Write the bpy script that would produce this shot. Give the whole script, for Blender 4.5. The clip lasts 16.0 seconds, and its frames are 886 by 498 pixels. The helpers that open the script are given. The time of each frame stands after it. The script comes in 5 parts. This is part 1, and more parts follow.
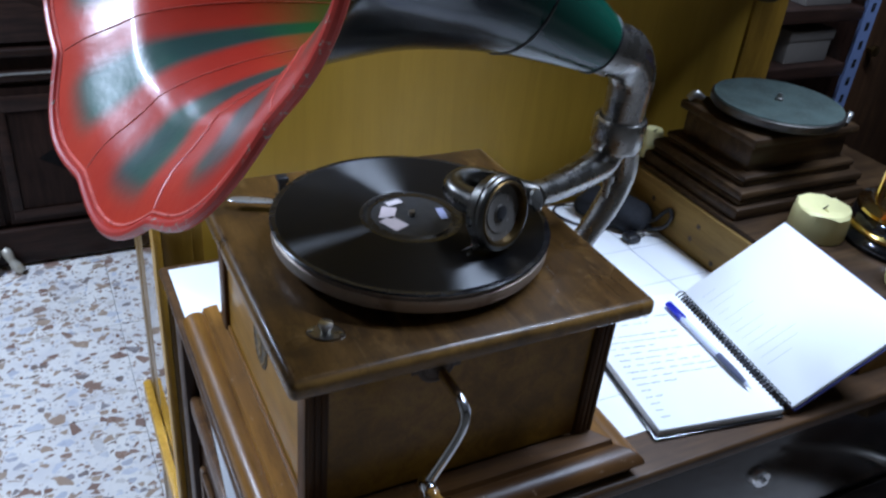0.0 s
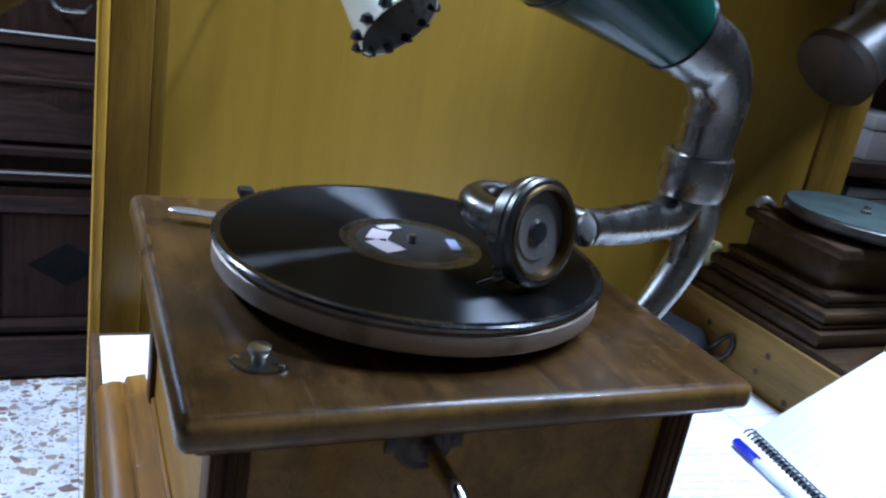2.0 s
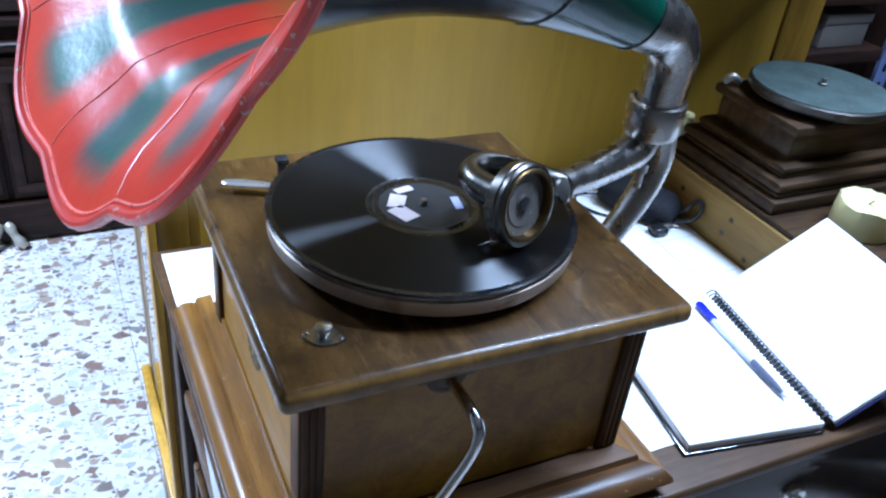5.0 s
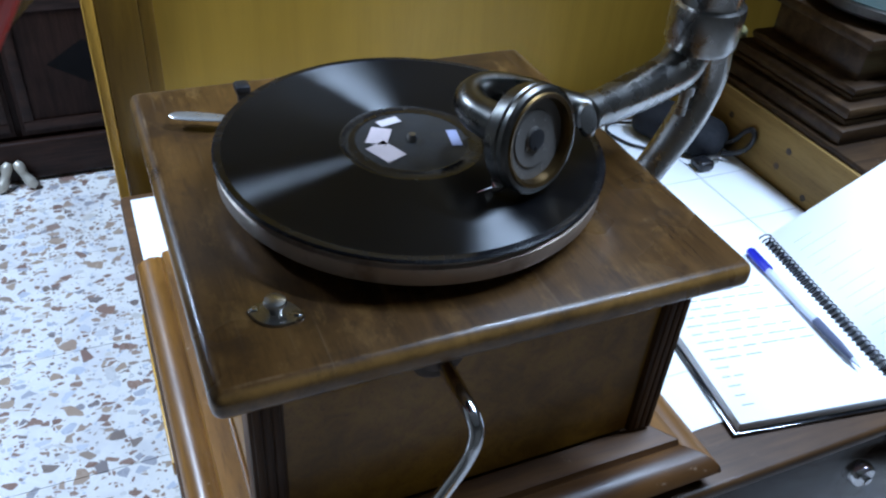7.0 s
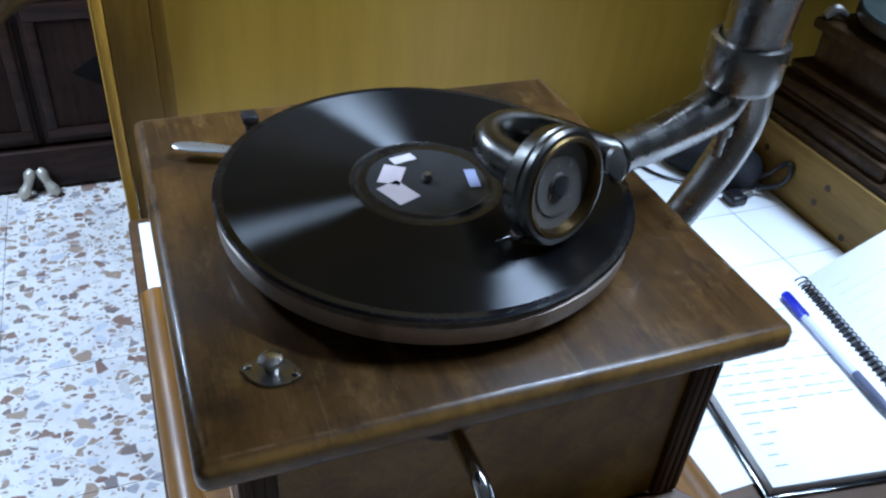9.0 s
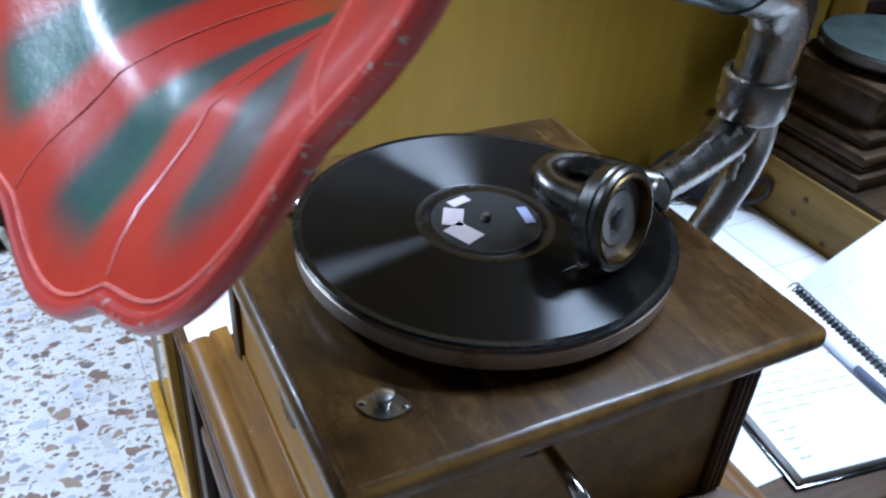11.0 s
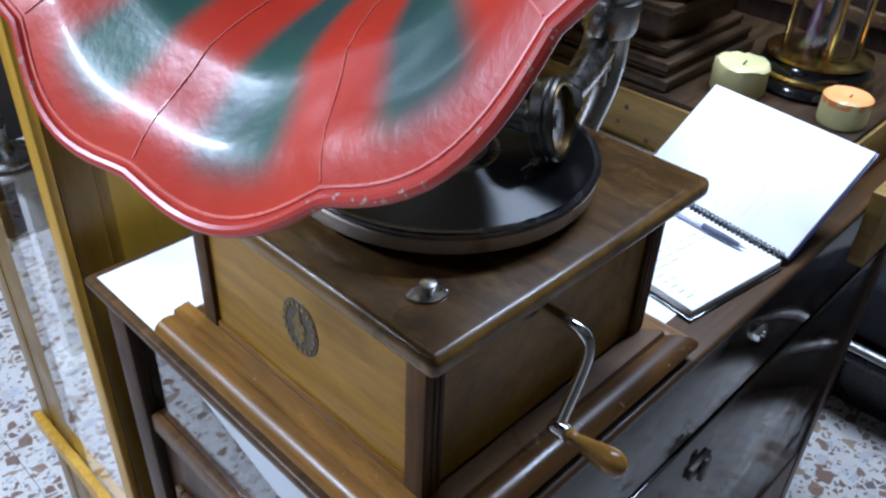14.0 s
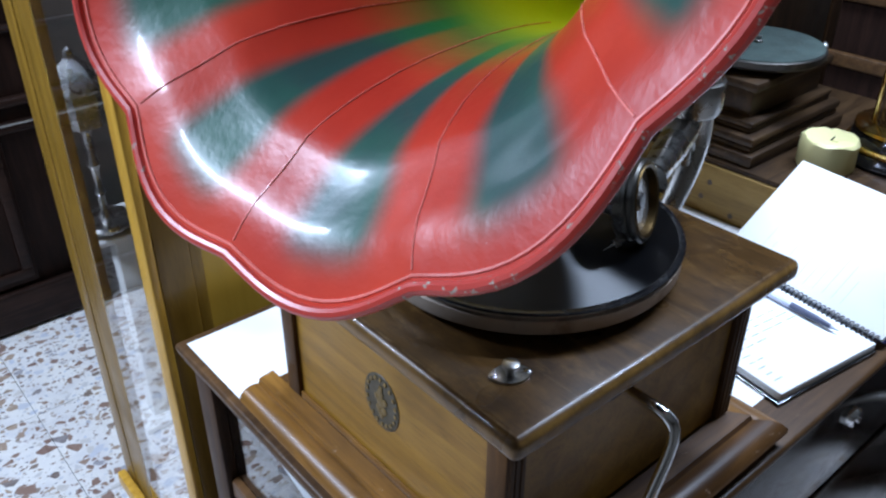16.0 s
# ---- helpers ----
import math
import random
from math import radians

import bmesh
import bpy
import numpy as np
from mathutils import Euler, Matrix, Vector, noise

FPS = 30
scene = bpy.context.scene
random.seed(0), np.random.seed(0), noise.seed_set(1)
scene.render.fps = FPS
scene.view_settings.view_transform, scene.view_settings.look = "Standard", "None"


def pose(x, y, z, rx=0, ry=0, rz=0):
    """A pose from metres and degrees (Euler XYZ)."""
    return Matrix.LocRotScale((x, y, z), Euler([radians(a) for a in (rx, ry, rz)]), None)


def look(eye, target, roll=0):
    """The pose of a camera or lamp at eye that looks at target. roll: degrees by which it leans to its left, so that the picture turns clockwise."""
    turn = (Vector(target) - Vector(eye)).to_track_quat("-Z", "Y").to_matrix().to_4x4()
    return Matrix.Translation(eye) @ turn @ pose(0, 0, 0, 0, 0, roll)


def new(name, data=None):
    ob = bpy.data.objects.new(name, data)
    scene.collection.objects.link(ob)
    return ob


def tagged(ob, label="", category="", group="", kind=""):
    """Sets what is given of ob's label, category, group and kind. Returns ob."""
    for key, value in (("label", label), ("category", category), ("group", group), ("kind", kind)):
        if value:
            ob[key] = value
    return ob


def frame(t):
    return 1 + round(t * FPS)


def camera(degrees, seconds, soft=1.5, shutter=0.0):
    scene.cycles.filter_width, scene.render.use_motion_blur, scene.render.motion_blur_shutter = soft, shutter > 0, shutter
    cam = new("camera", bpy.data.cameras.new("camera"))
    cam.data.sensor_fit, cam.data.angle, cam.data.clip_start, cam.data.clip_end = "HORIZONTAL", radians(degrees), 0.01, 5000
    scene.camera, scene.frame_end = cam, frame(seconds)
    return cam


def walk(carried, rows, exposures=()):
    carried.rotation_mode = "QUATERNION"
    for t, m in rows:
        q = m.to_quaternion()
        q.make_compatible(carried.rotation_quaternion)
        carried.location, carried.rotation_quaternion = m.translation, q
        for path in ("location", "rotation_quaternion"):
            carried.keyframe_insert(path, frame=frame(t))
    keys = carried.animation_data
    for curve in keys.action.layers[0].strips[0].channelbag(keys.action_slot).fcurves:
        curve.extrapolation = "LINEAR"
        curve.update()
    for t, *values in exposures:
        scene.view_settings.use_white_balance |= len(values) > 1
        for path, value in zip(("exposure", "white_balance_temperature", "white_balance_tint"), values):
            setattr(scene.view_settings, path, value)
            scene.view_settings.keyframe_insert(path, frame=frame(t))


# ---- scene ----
cam = camera(56.3, 16.0, 2.3, 0.5)
PATH = [
    (0, (-0.132, -0.44, 1.619), (0.698, 1.055, 0.582), 5.9),
    (0.5, (-0.106, -0.413, 1.593), (0.734, 1.136, 0.648), 6.1),
    (1, (-0.069, -0.371, 1.526), (0.722, 1.28, 0.721), 6.7),
    (1.5, (-0.053, -0.342, 1.471), (0.776, 1.337, 0.768), 8.7),
    (2, (-0.047, -0.32, 1.424), (0.787, 1.38, 0.781), 10.0),
    (2.5, (-0.054, -0.312, 1.405), (0.719, 1.416, 0.76), 9.8),
    (3, (-0.054, -0.322, 1.438), (0.66, 1.39, 0.689), 8.2),
    (3.5, (-0.05, -0.339, 1.487), (0.703, 1.299, 0.622), 8.7),
    (4, (-0.059, -0.372, 1.524), (0.687, 1.244, 0.612), 8.5),
    (4.5, (-0.075, -0.379, 1.55), (0.678, 1.174, 0.539), 8.5),
    (5, (-0.101, -0.377, 1.588), (0.697, 1.106, 0.51), 6.8),
    (7.5, (-0.001, -0.262, 1.52), (0.671, 1.158, 0.282), 4.3),
    (8, (0.009, -0.25, 1.521), (0.66, 1.175, 0.277), 4.4),
    (8.5, (0.007, -0.245, 1.52), (0.651, 1.193, 0.287), 4.6),
    (9, (-0.001, -0.245, 1.523), (0.649, 1.214, 0.319), 5.2),
    (9.5, (-0.012, -0.245, 1.527), (0.639, 1.234, 0.348), 5.7),
    (10, (-0.015, -0.244, 1.529), (0.63, 1.247, 0.361), 5.3),
    (12.5, (-0.239, -0.243, 1.575), (0.889, 0.957, 0.439), 1.6),
    (13, (-0.258, -0.253, 1.564), (0.91, 0.861, 0.382), 2.8),
    (13.5, (-0.266, -0.251, 1.564), (0.912, 0.866, 0.396), 2.8),
    (14, (-0.269, -0.255, 1.565), (0.925, 0.863, 0.414), 2.6),
    (14.5, (-0.273, -0.257, 1.571), (0.955, 0.905, 0.502), 1.3),
    (15, (-0.271, -0.26, 1.577), (0.929, 0.972, 0.556), 0.0),
    (15.5, (-0.269, -0.257, 1.577), (0.881, 1.026, 0.561), 0.2),
    (16, (-0.274, -0.251, 1.578), (0.843, 1.053, 0.554), 0.2),
]
EXPOSURE = [(0, -0.17, 6450, 10), (0.5, -0.24, 6400, 10), (1, -0.30, 6300, 10), (1.5, -0.06, 6000, 9), (2, 0.31, 5850, 8), (2.5, 0.61, 5700, 7), (3, 0.69, 5650, 7), (3.5, 0.65, 5700, 7),
            (4, 0.65, 5700, 7), (4.5, 0.63, 5750, 7), (5, 0.69, 5750, 7), (6.2, 0.37, 5900, 6), (7.5, 0.10, 6050, 5), (8.5, 0.10, 6050, 5), (10, 0.14, 6100, 6), (12.5, 0.23, 6500, 9),
            (13.5, 0.13, 6550, 10), (15, 0.11, 6500, 9), (16, 0.13, 6500, 9)]
walk(cam, [(t, look(eye, target, roll)) for t, eye, target, roll in PATH], EXPOSURE)

# ---------------------------------------------------------------- world and light
world = bpy.data.worlds.new("room_world")
scene.world = world
world.use_nodes = True
world.node_tree.nodes["Background"].inputs[0].default_value = (0.55, 0.6, 0.7, 1)
world.node_tree.nodes["Background"].inputs[1].default_value = 0.03


def tube_light(x, y, z, length, width, yaw, watts, tint):
    data = bpy.data.lights.new("fluorescent_lamp", "AREA")
    data.shape, data.size, data.size_y, data.energy, data.color = "RECTANGLE", length, width, watts, tint
    ob = new("fluorescent_lamp", data)
    ob.matrix_world = pose(x, y, z, 0, 0, yaw)
    return ob


TUBES = [(1.0, 0.10, 2.66, 131, 54.0), (-1.25, 1.45, 2.66, 75, 105.0)]
for X, Y, Z, A, W in TUBES:
    tube_light(X, Y, Z, 1.2, 0.05, A, W, (0.77, 0.955, 1.30))


# ---------------------------------------------------------------- materials
class Nodes:
    """A small builder for node materials."""

    def __init__(self, name):
        self.mat = bpy.data.materials.new(name)
        self.mat.use_nodes = True
        self.tree = self.mat.node_tree
        self.bsdf = self.tree.nodes["Principled BSDF"]

    def add(self, kind, **inputs):
        node = self.tree.nodes.new(kind)
        for key, value in inputs.items():
            self.put(node, key, value)
        return node

    def put(self, node, key, value):
        socket = node.inputs[int(key[1:])] if key[0] == "i" and key[1:].isdigit() else node.inputs[key.replace("_", " ")]
        if isinstance(value, bpy.types.NodeSocket):
            self.tree.links.new(value, socket)
        else:
            socket.default_value = value

    def math(self, op, a, b=0.0, c=0.0):
        node = self.add("ShaderNodeMath", i0=a, i1=b, i2=c)
        node.operation = op
        return node.outputs[0]

    def step(self, value, lo, hi, a=0.0, b=1.0):
        node = self.add("ShaderNodeMapRange", i0=value, i1=lo, i2=hi, i3=a, i4=b)
        node.interpolation_type = "SMOOTHSTEP"
        return node.outputs[0]

    def mix(self, f, a, b):
        node = self.tree.nodes.new("ShaderNodeMix")
        node.data_type = "RGBA"
        for i, value in ((0, f), (6, a), (7, b)):
            if isinstance(value, bpy.types.NodeSocket):
                self.tree.links.new(value, node.inputs[i])
            else:
                node.inputs[i].default_value = value if i == 0 else (*value[:3], 1)
        return node.outputs[2]

    def coords(self, kind="Object", scale=(1, 1, 1)):
        tc = self.tree.nodes.new("ShaderNodeTexCoord")
        mp = self.add("ShaderNodeMapping", Vector=tc.outputs[kind], Scale=scale)
        return mp.outputs[0]

    def noise(self, vec, scale, detail=4.0, rough=0.6, dist=0.0):
        return self.add("ShaderNodeTexNoise", Vector=vec, Scale=scale, Detail=detail, Roughness=rough, Distortion=dist).outputs[0]

    def ramp(self, fac, stops):
        node = self.add("ShaderNodeValToRGB", Fac=fac)
        el = node.color_ramp.elements
        while len(el) < len(stops):
            el.new(0.5)
        for e, (p, c) in zip(el, stops):
            e.position, e.color = p, (*c, 1)
        return node.outputs[0]

    def bump(self, height, strength, distance=0.002):
        self.put(self.bsdf, "Normal", self.add("ShaderNodeBump", Height=height, Strength=strength, Distance=distance).outputs[0])

    def finish(self, colour, rough, metal=0.0, coat=0.0, spec=0.5):
        self.put(self.bsdf, "Base_Color", colour if isinstance(colour, bpy.types.NodeSocket) else (*colour, 1))
        self.put(self.bsdf, "Roughness", rough)
        self.put(self.bsdf, "Metallic", metal)
        self.put(self.bsdf, "Coat_Weight", coat)
        self.put(self.bsdf, "Coat_Roughness", 0.07)
        self.put(self.bsdf, "Specular_IOR_Level", spec)
        return self.mat


def wood(name, dark, light, axis="x", rough=0.35, coat=0.25, fine=1.0, stain=0.5, worn=None, rub=None, pore=0.45, spec=0.20):
    """Grain that runs along one axis, with slow stains and fine pores."""
    n = Nodes(name)
    k = {"x": (1.3, 16, 16), "y": (16, 1.3, 16), "z": (16, 16, 1.3)}[axis]
    v = n.coords("Object", k)
    grain = n.noise(v, 4.0 * fine, 6, 0.65, 0.6)
    pores = n.noise(v, 34.0 * fine, 3, 0.7)
    slow = n.noise(n.coords("Object"), 7.0, 3, 0.55)
    col = n.mix(n.step(grain, 0.3, 0.7), dark, light)
    col = n.mix(n.math("MULTIPLY", n.step(pores, 0.52, 0.72), pore), col, [c * 0.45 for c in dark])
    col = n.mix(n.math("MULTIPLY", n.step(slow, 0.42, 0.75), stain), col, [c * 0.5 for c in dark])
    if worn:
        scuff = n.noise(n.coords("Object"), 55.0, 5, 0.75)
        col = n.mix(n.step(scuff, 0.64, 0.76), col, worn)
    if rub:
        xyz = n.add("ShaderNodeSeparateXYZ", Vector=n.coords("Object")).outputs
        edge = n.math("MAXIMUM", n.math("SUBTRACT", n.math("ABSOLUTE", n.math("SUBTRACT", xyz[0], 0.001)), 0.167), n.math("SUBTRACT", n.math("ABSOLUTE", n.math("SUBTRACT", xyz[1], 0.0045)), 0.1655))
        col = n.mix(n.math("MULTIPLY", n.step(edge, -0.005, -0.0010), n.step(grain, 0.25, 0.65, 0.35, 1.0)), col, rub)
        # pale broken line on the worn arris: the edge highlight put into the colour
        ridge_glint = n.step(n.math("ABSOLUTE", n.math("ADD", edge, 0.0060)), 0.0003, 0.0014, 1.0, 0.0)
        patchy = n.step(n.noise(n.coords("Object"), 38.0, 4, 0.7), 0.42, 0.58)
        col = n.mix(n.math("MULTIPLY", ridge_glint, n.math("MULTIPLY", patchy, 0.22)), col, (0.30, 0.19, 0.10))
        # long pale scratches and dull scuffs across the top
        for k, turn in ((1, 35), (2, -62)):
            tc = n.tree.nodes.new("ShaderNodeTexCoord")
            mp = n.add("ShaderNodeMapping", Vector=tc.outputs["Object"], Rotation=(0, 0, radians(turn)), Scale=(260.0, 9.0, 9.0))
            scratch = n.noise(mp.outputs[0], 1.0, 1, 0.5)
            col = n.mix(n.math("MULTIPLY", n.step(scratch, 0.71, 0.80), 0.14), col, (0.24, 0.17, 0.11))
        blot = n.noise(n.coords("Object"), 17.0, 5, 0.7)
        col = n.mix(n.step(blot, 0.50, 0.68, 0.0, 0.6), col, (0.016, 0.008, 0.004))
        fleck = n.noise(n.coords("Object", (1.0, 0.45, 1.0)), 70.0, 5, 0.75)
        col = n.mix(n.step(fleck, 0.52, 0.70, 0.0, 0.55), col, (0.135, 0.072, 0.022))
        col = n.mix(n.step(fleck, 0.46, 0.30, 0.0, 0.5), col, (0.022, 0.011, 0.005))
    n.bump(n.math("ADD", grain, n.math("MULTIPLY", pores, 0.5)), 0.12, 0.001)
    return n.finish(col, n.step(slow, 0.2, 0.8, rough - 0.08, rough + 0.14), 0.0, coat * 0.2, spec)


def paint(name, colour, rough=0.4, vary=0.15, scale=30.0, bump=0.08, metal=0.0, coat=0.0, dirt=None):
    n = Nodes(name)
    v = n.coords("Object")
    a, b = n.noise(v, scale, 5, 0.6), n.noise(v, scale * 0.16, 3, 0.5)
    col = n.mix(n.step(b, 0.3, 0.75), [c * (1 + vary) for c in colour], [c * (1 - vary) for c in colour])
    if dirt:
        col = n.mix(n.math("MULTIPLY", n.step(a, 0.5, 0.72), 0.6), col, dirt)
    n.bump(a, bump, 0.001)
    return n.finish(col, n.step(a, 0.25, 0.75, max(rough - 0.08, 0.03), rough + 0.1), metal, coat)


def glass(name, tint=(1, 1, 1), rough=0.0):
    n = Nodes(name)
    n.put(n.bsdf, "Transmission_Weight", 1.0)
    n.put(n.bsdf, "IOR", 1.45)
    return n.finish(tint, rough)


M_LID = wood("walnut_lid", (0.038, 0.0175, 0.0048), (0.095, 0.046, 0.0125), "y", 0.30, 0.5, 0.7, 0.7, (0.15, 0.088, 0.036), (0.20, 0.105, 0.028), spec=0.28)
M_BODY = wood("stained_oak_side", (0.205, 0.096, 0.0110), (0.345, 0.172, 0.0205), "y", 0.36, 0.3, 0.8, 0.7)
M_POST = wood("dark_post", (0.044, 0.0185, 0.0055), (0.100, 0.044, 0.0125), "z", 0.42, 0.1, spec=0.12)
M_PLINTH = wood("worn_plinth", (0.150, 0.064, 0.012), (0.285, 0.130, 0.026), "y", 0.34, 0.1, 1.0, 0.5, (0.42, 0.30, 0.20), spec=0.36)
# darker copy of the plinth wood, with the front's shade put into its colour
M_PLINTH_X = wood("worn_plinth_shaded", (0.062, 0.026, 0.008), (0.130, 0.058, 0.017), "x", 0.31, 0.15, 1.0, 0.45, (0.40, 0.28, 0.19), spec=0.3)
M_PANEL = wood("yellow_veneer", (0.325, 0.187, 0.022), (0.385, 0.224, 0.028), "z", 0.36, 0.15, 0.45, 0.08, pore=0.07)
M_STILE = wood("orange_stile", (0.15, 0.078, 0.010), (0.23, 0.125, 0.017), "z", 0.34, 0.3, 0.8, 0.25)
M_LIP = wood("pine_lipping", (0.40, 0.205, 0.025), (0.56, 0.31, 0.045), "z", 0.35, 0.3, 1.0, 0.2)
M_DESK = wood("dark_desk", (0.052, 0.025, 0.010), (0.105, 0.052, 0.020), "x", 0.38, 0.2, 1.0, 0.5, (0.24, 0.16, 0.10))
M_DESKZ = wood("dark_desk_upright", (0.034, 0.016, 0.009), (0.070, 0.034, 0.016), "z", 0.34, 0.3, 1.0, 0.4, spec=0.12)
M_DARK = wood("sideboard_wood", (0.013, 0.0068, 0.0050), (0.034, 0.0165, 0.0115), "x", 0.38, 0.25, 1.0, 0.5, spec=0.14)
M_DARKZ = wood("sideboard_upright", (0.012, 0.0062, 0.0045), (0.027, 0.0130, 0.0090), "z", 0.42, 0.15, 1.0, 0.5, spec=0.07)
M_PINE = wood("knotty_pine", (0.22, 0.13, 0.035), (0.34, 0.21, 0.065), "y", 0.5, 0.1, 0.8, 0.25)
M_OLD = wood("old_oak_case", (0.024, 0.0125, 0.0058), (0.066, 0.036, 0.016), "x", 0.42, 0.2, 1.0, 0.5, (0.10, 0.075, 0.05), spec=0.14)
M_NICKEL = paint("worn_nickel", (0.27, 0.258, 0.240), 0.27, 0.16, 45.0, 0.03, 1.0, 0.0, (0.205, 0.192, 0.174))
M_PEWTER = paint("dark_pewter", (0.135, 0.128, 0.116), 0.30, 0.18, 40.0, 0.03, 1.0, 0.0, (0.085, 0.078, 0.068))
M_CHROME = paint("bright_chrome", (0.72, 0.72, 0.73), 0.10, 0.08, 60.0, 0.03, 1.0)
M_BRASS = paint("aged_brass", (0.115, 0.072, 0.028), 0.40, 0.3, 50.0, 0.1, 1.0, 0.0, (0.07, 0.045, 0.02))
M_GOLD = paint("polished_brass", (0.80, 0.56, 0.18), 0.14, 0.15, 30.0, 0.03, 1.0)
M_BLACK = paint("black_plastic", (0.012, 0.012, 0.014), 0.3, 0.2, 60.0, 0.05)
M_EBONY = paint("dull_ebony", (0.0035, 0.003, 0.003), 0.75, 0.2, 40.0, 0.05)
M_EBONY.node_tree.nodes["Principled BSDF"].inputs["Specular IOR Level"].default_value = 0.1
M_LACQUER = paint("black_lacquer", (0.008, 0.008, 0.009), 0.1, 0.1, 40.0, 0.02, 0.0, 0.6)
M_FELT = paint("green_baize", (0.033, 0.052, 0.046), 0.95, 0.25, 200.0, 0.4, 0.0, 0.0, (0.10, 0.11, 0.09))
M_WAX = paint("yellow_wax", (0.68, 0.62, 0.30), 0.5, 0.08, 40.0, 0.15)
M_WAXO = paint("orange_wax", (0.85, 0.30, 0.10), 0.5, 0.15, 40.0, 0.15)
M_PAPER = paint("white_paper", (0.80, 0.81, 0.82), 0.65, 0.03, 25.0, 0.05)
M_COVER = paint("blue_cover", (0.03, 0.035, 0.16), 0.4, 0.15, 40.0, 0.05)
M_INK = paint("faded_ink", (0.26, 0.28, 0.38), 0.6, 0.2, 60.0, 0.0)
M_PENBLUE = paint("blue_cap", (0.012, 0.02, 0.42), 0.25, 0.1, 60.0, 0.02)
M_CREAM = paint("cream_enamel", (0.72, 0.66, 0.50), 0.35, 0.1, 40.0, 0.08)
M_GREYMETAL = paint("dull_zinc", (0.33, 0.32, 0.30), 0.42, 0.25, 40.0, 0.2, 1.0, 0.0, (0.12, 0.09, 0.07))
M_RUST = paint("rusty_brown", (0.058, 0.033, 0.018), 0.60, 0.4, 60.0, 0.3, 0.0, 0.0, (0.02, 0.014, 0.01))
M_BLUESTEEL = paint("blue_steel", (0.14, 0.19, 0.34), 0.4, 0.1, 40.0, 0.05, 0.3)
M_CARD = paint("grey_card", (0.10, 0.085, 0.072), 0.7, 0.1, 40.0, 0.1)
M_WALL = paint("wall_plaster", (0.125, 0.112, 0.092), 0.8, 0.05, 20.0, 0.15)
M_CEIL = paint("ceiling_paint", (0.26, 0.26, 0.25), 0.85, 0.03, 20.0, 0.1)
M_DULL = paint("dull_iron", (0.085, 0.078, 0.070), 0.45, 0.3, 60.0, 0.15, 1.0, 0.0, (0.04, 0.035, 0.03))
M_SILVER = paint("tarnished_silver", (0.45, 0.44, 0.42), 0.28, 0.25, 30.0, 0.1, 1.0, 0.0, (0.15, 0.14, 0.13))
M_GILT = paint("pale_gilt", (0.50, 0.46, 0.38), 0.40, 0.2, 40.0, 0.2, 0.4, 0.0, (0.25, 0.22, 0.17))
M_FRONT = paint("polished_front", (0.018, 0.0105, 0.0065), 0.13, 0.35, 14.0, 0.006)
M_WHITE = paint("white_paint", (0.74, 0.73, 0.70), 0.5, 0.06, 25.0, 0.1)
# red enamel lightened: the highlights along seams and rim are put into this colour
M_SEAM = paint("seam_highlight_red", (0.80, 0.21, 0.17), 0.28, 0.2, 60.0, 0.05)
M_NAVY = paint("navy_cloth", (0.007, 0.008, 0.012), 0.85, 0.2, 200.0, 0.3)
M_GLASS = glass("clear_glass")


def rim_enamel():
    """Red enamel knocked off here and there down to grey tin."""
    n = Nodes("chipped_red_enamel")
    v = n.coords("Object")
    red = n.mix(n.noise(v, 20.0, 3), (0.62, 0.055, 0.035), (0.46, 0.038, 0.028))
    chip = n.math("MULTIPLY", n.step(n.noise(v, 190.0, 3, 0.6), 0.60, 0.63), n.step(n.noise(v, 17.0, 2), 0.50, 0.60))
    n.bump(n.math("SUBTRACT", n.noise(v, 90.0, 4), n.math("MULTIPLY", chip, 0.8)), 0.20, 0.001)
    return n.finish(n.mix(chip, red, (0.40, 0.34, 0.27)), n.step(chip, 0.0, 1.0, 0.36, 0.6), 0.0, 0.05)


M_RED = rim_enamel()


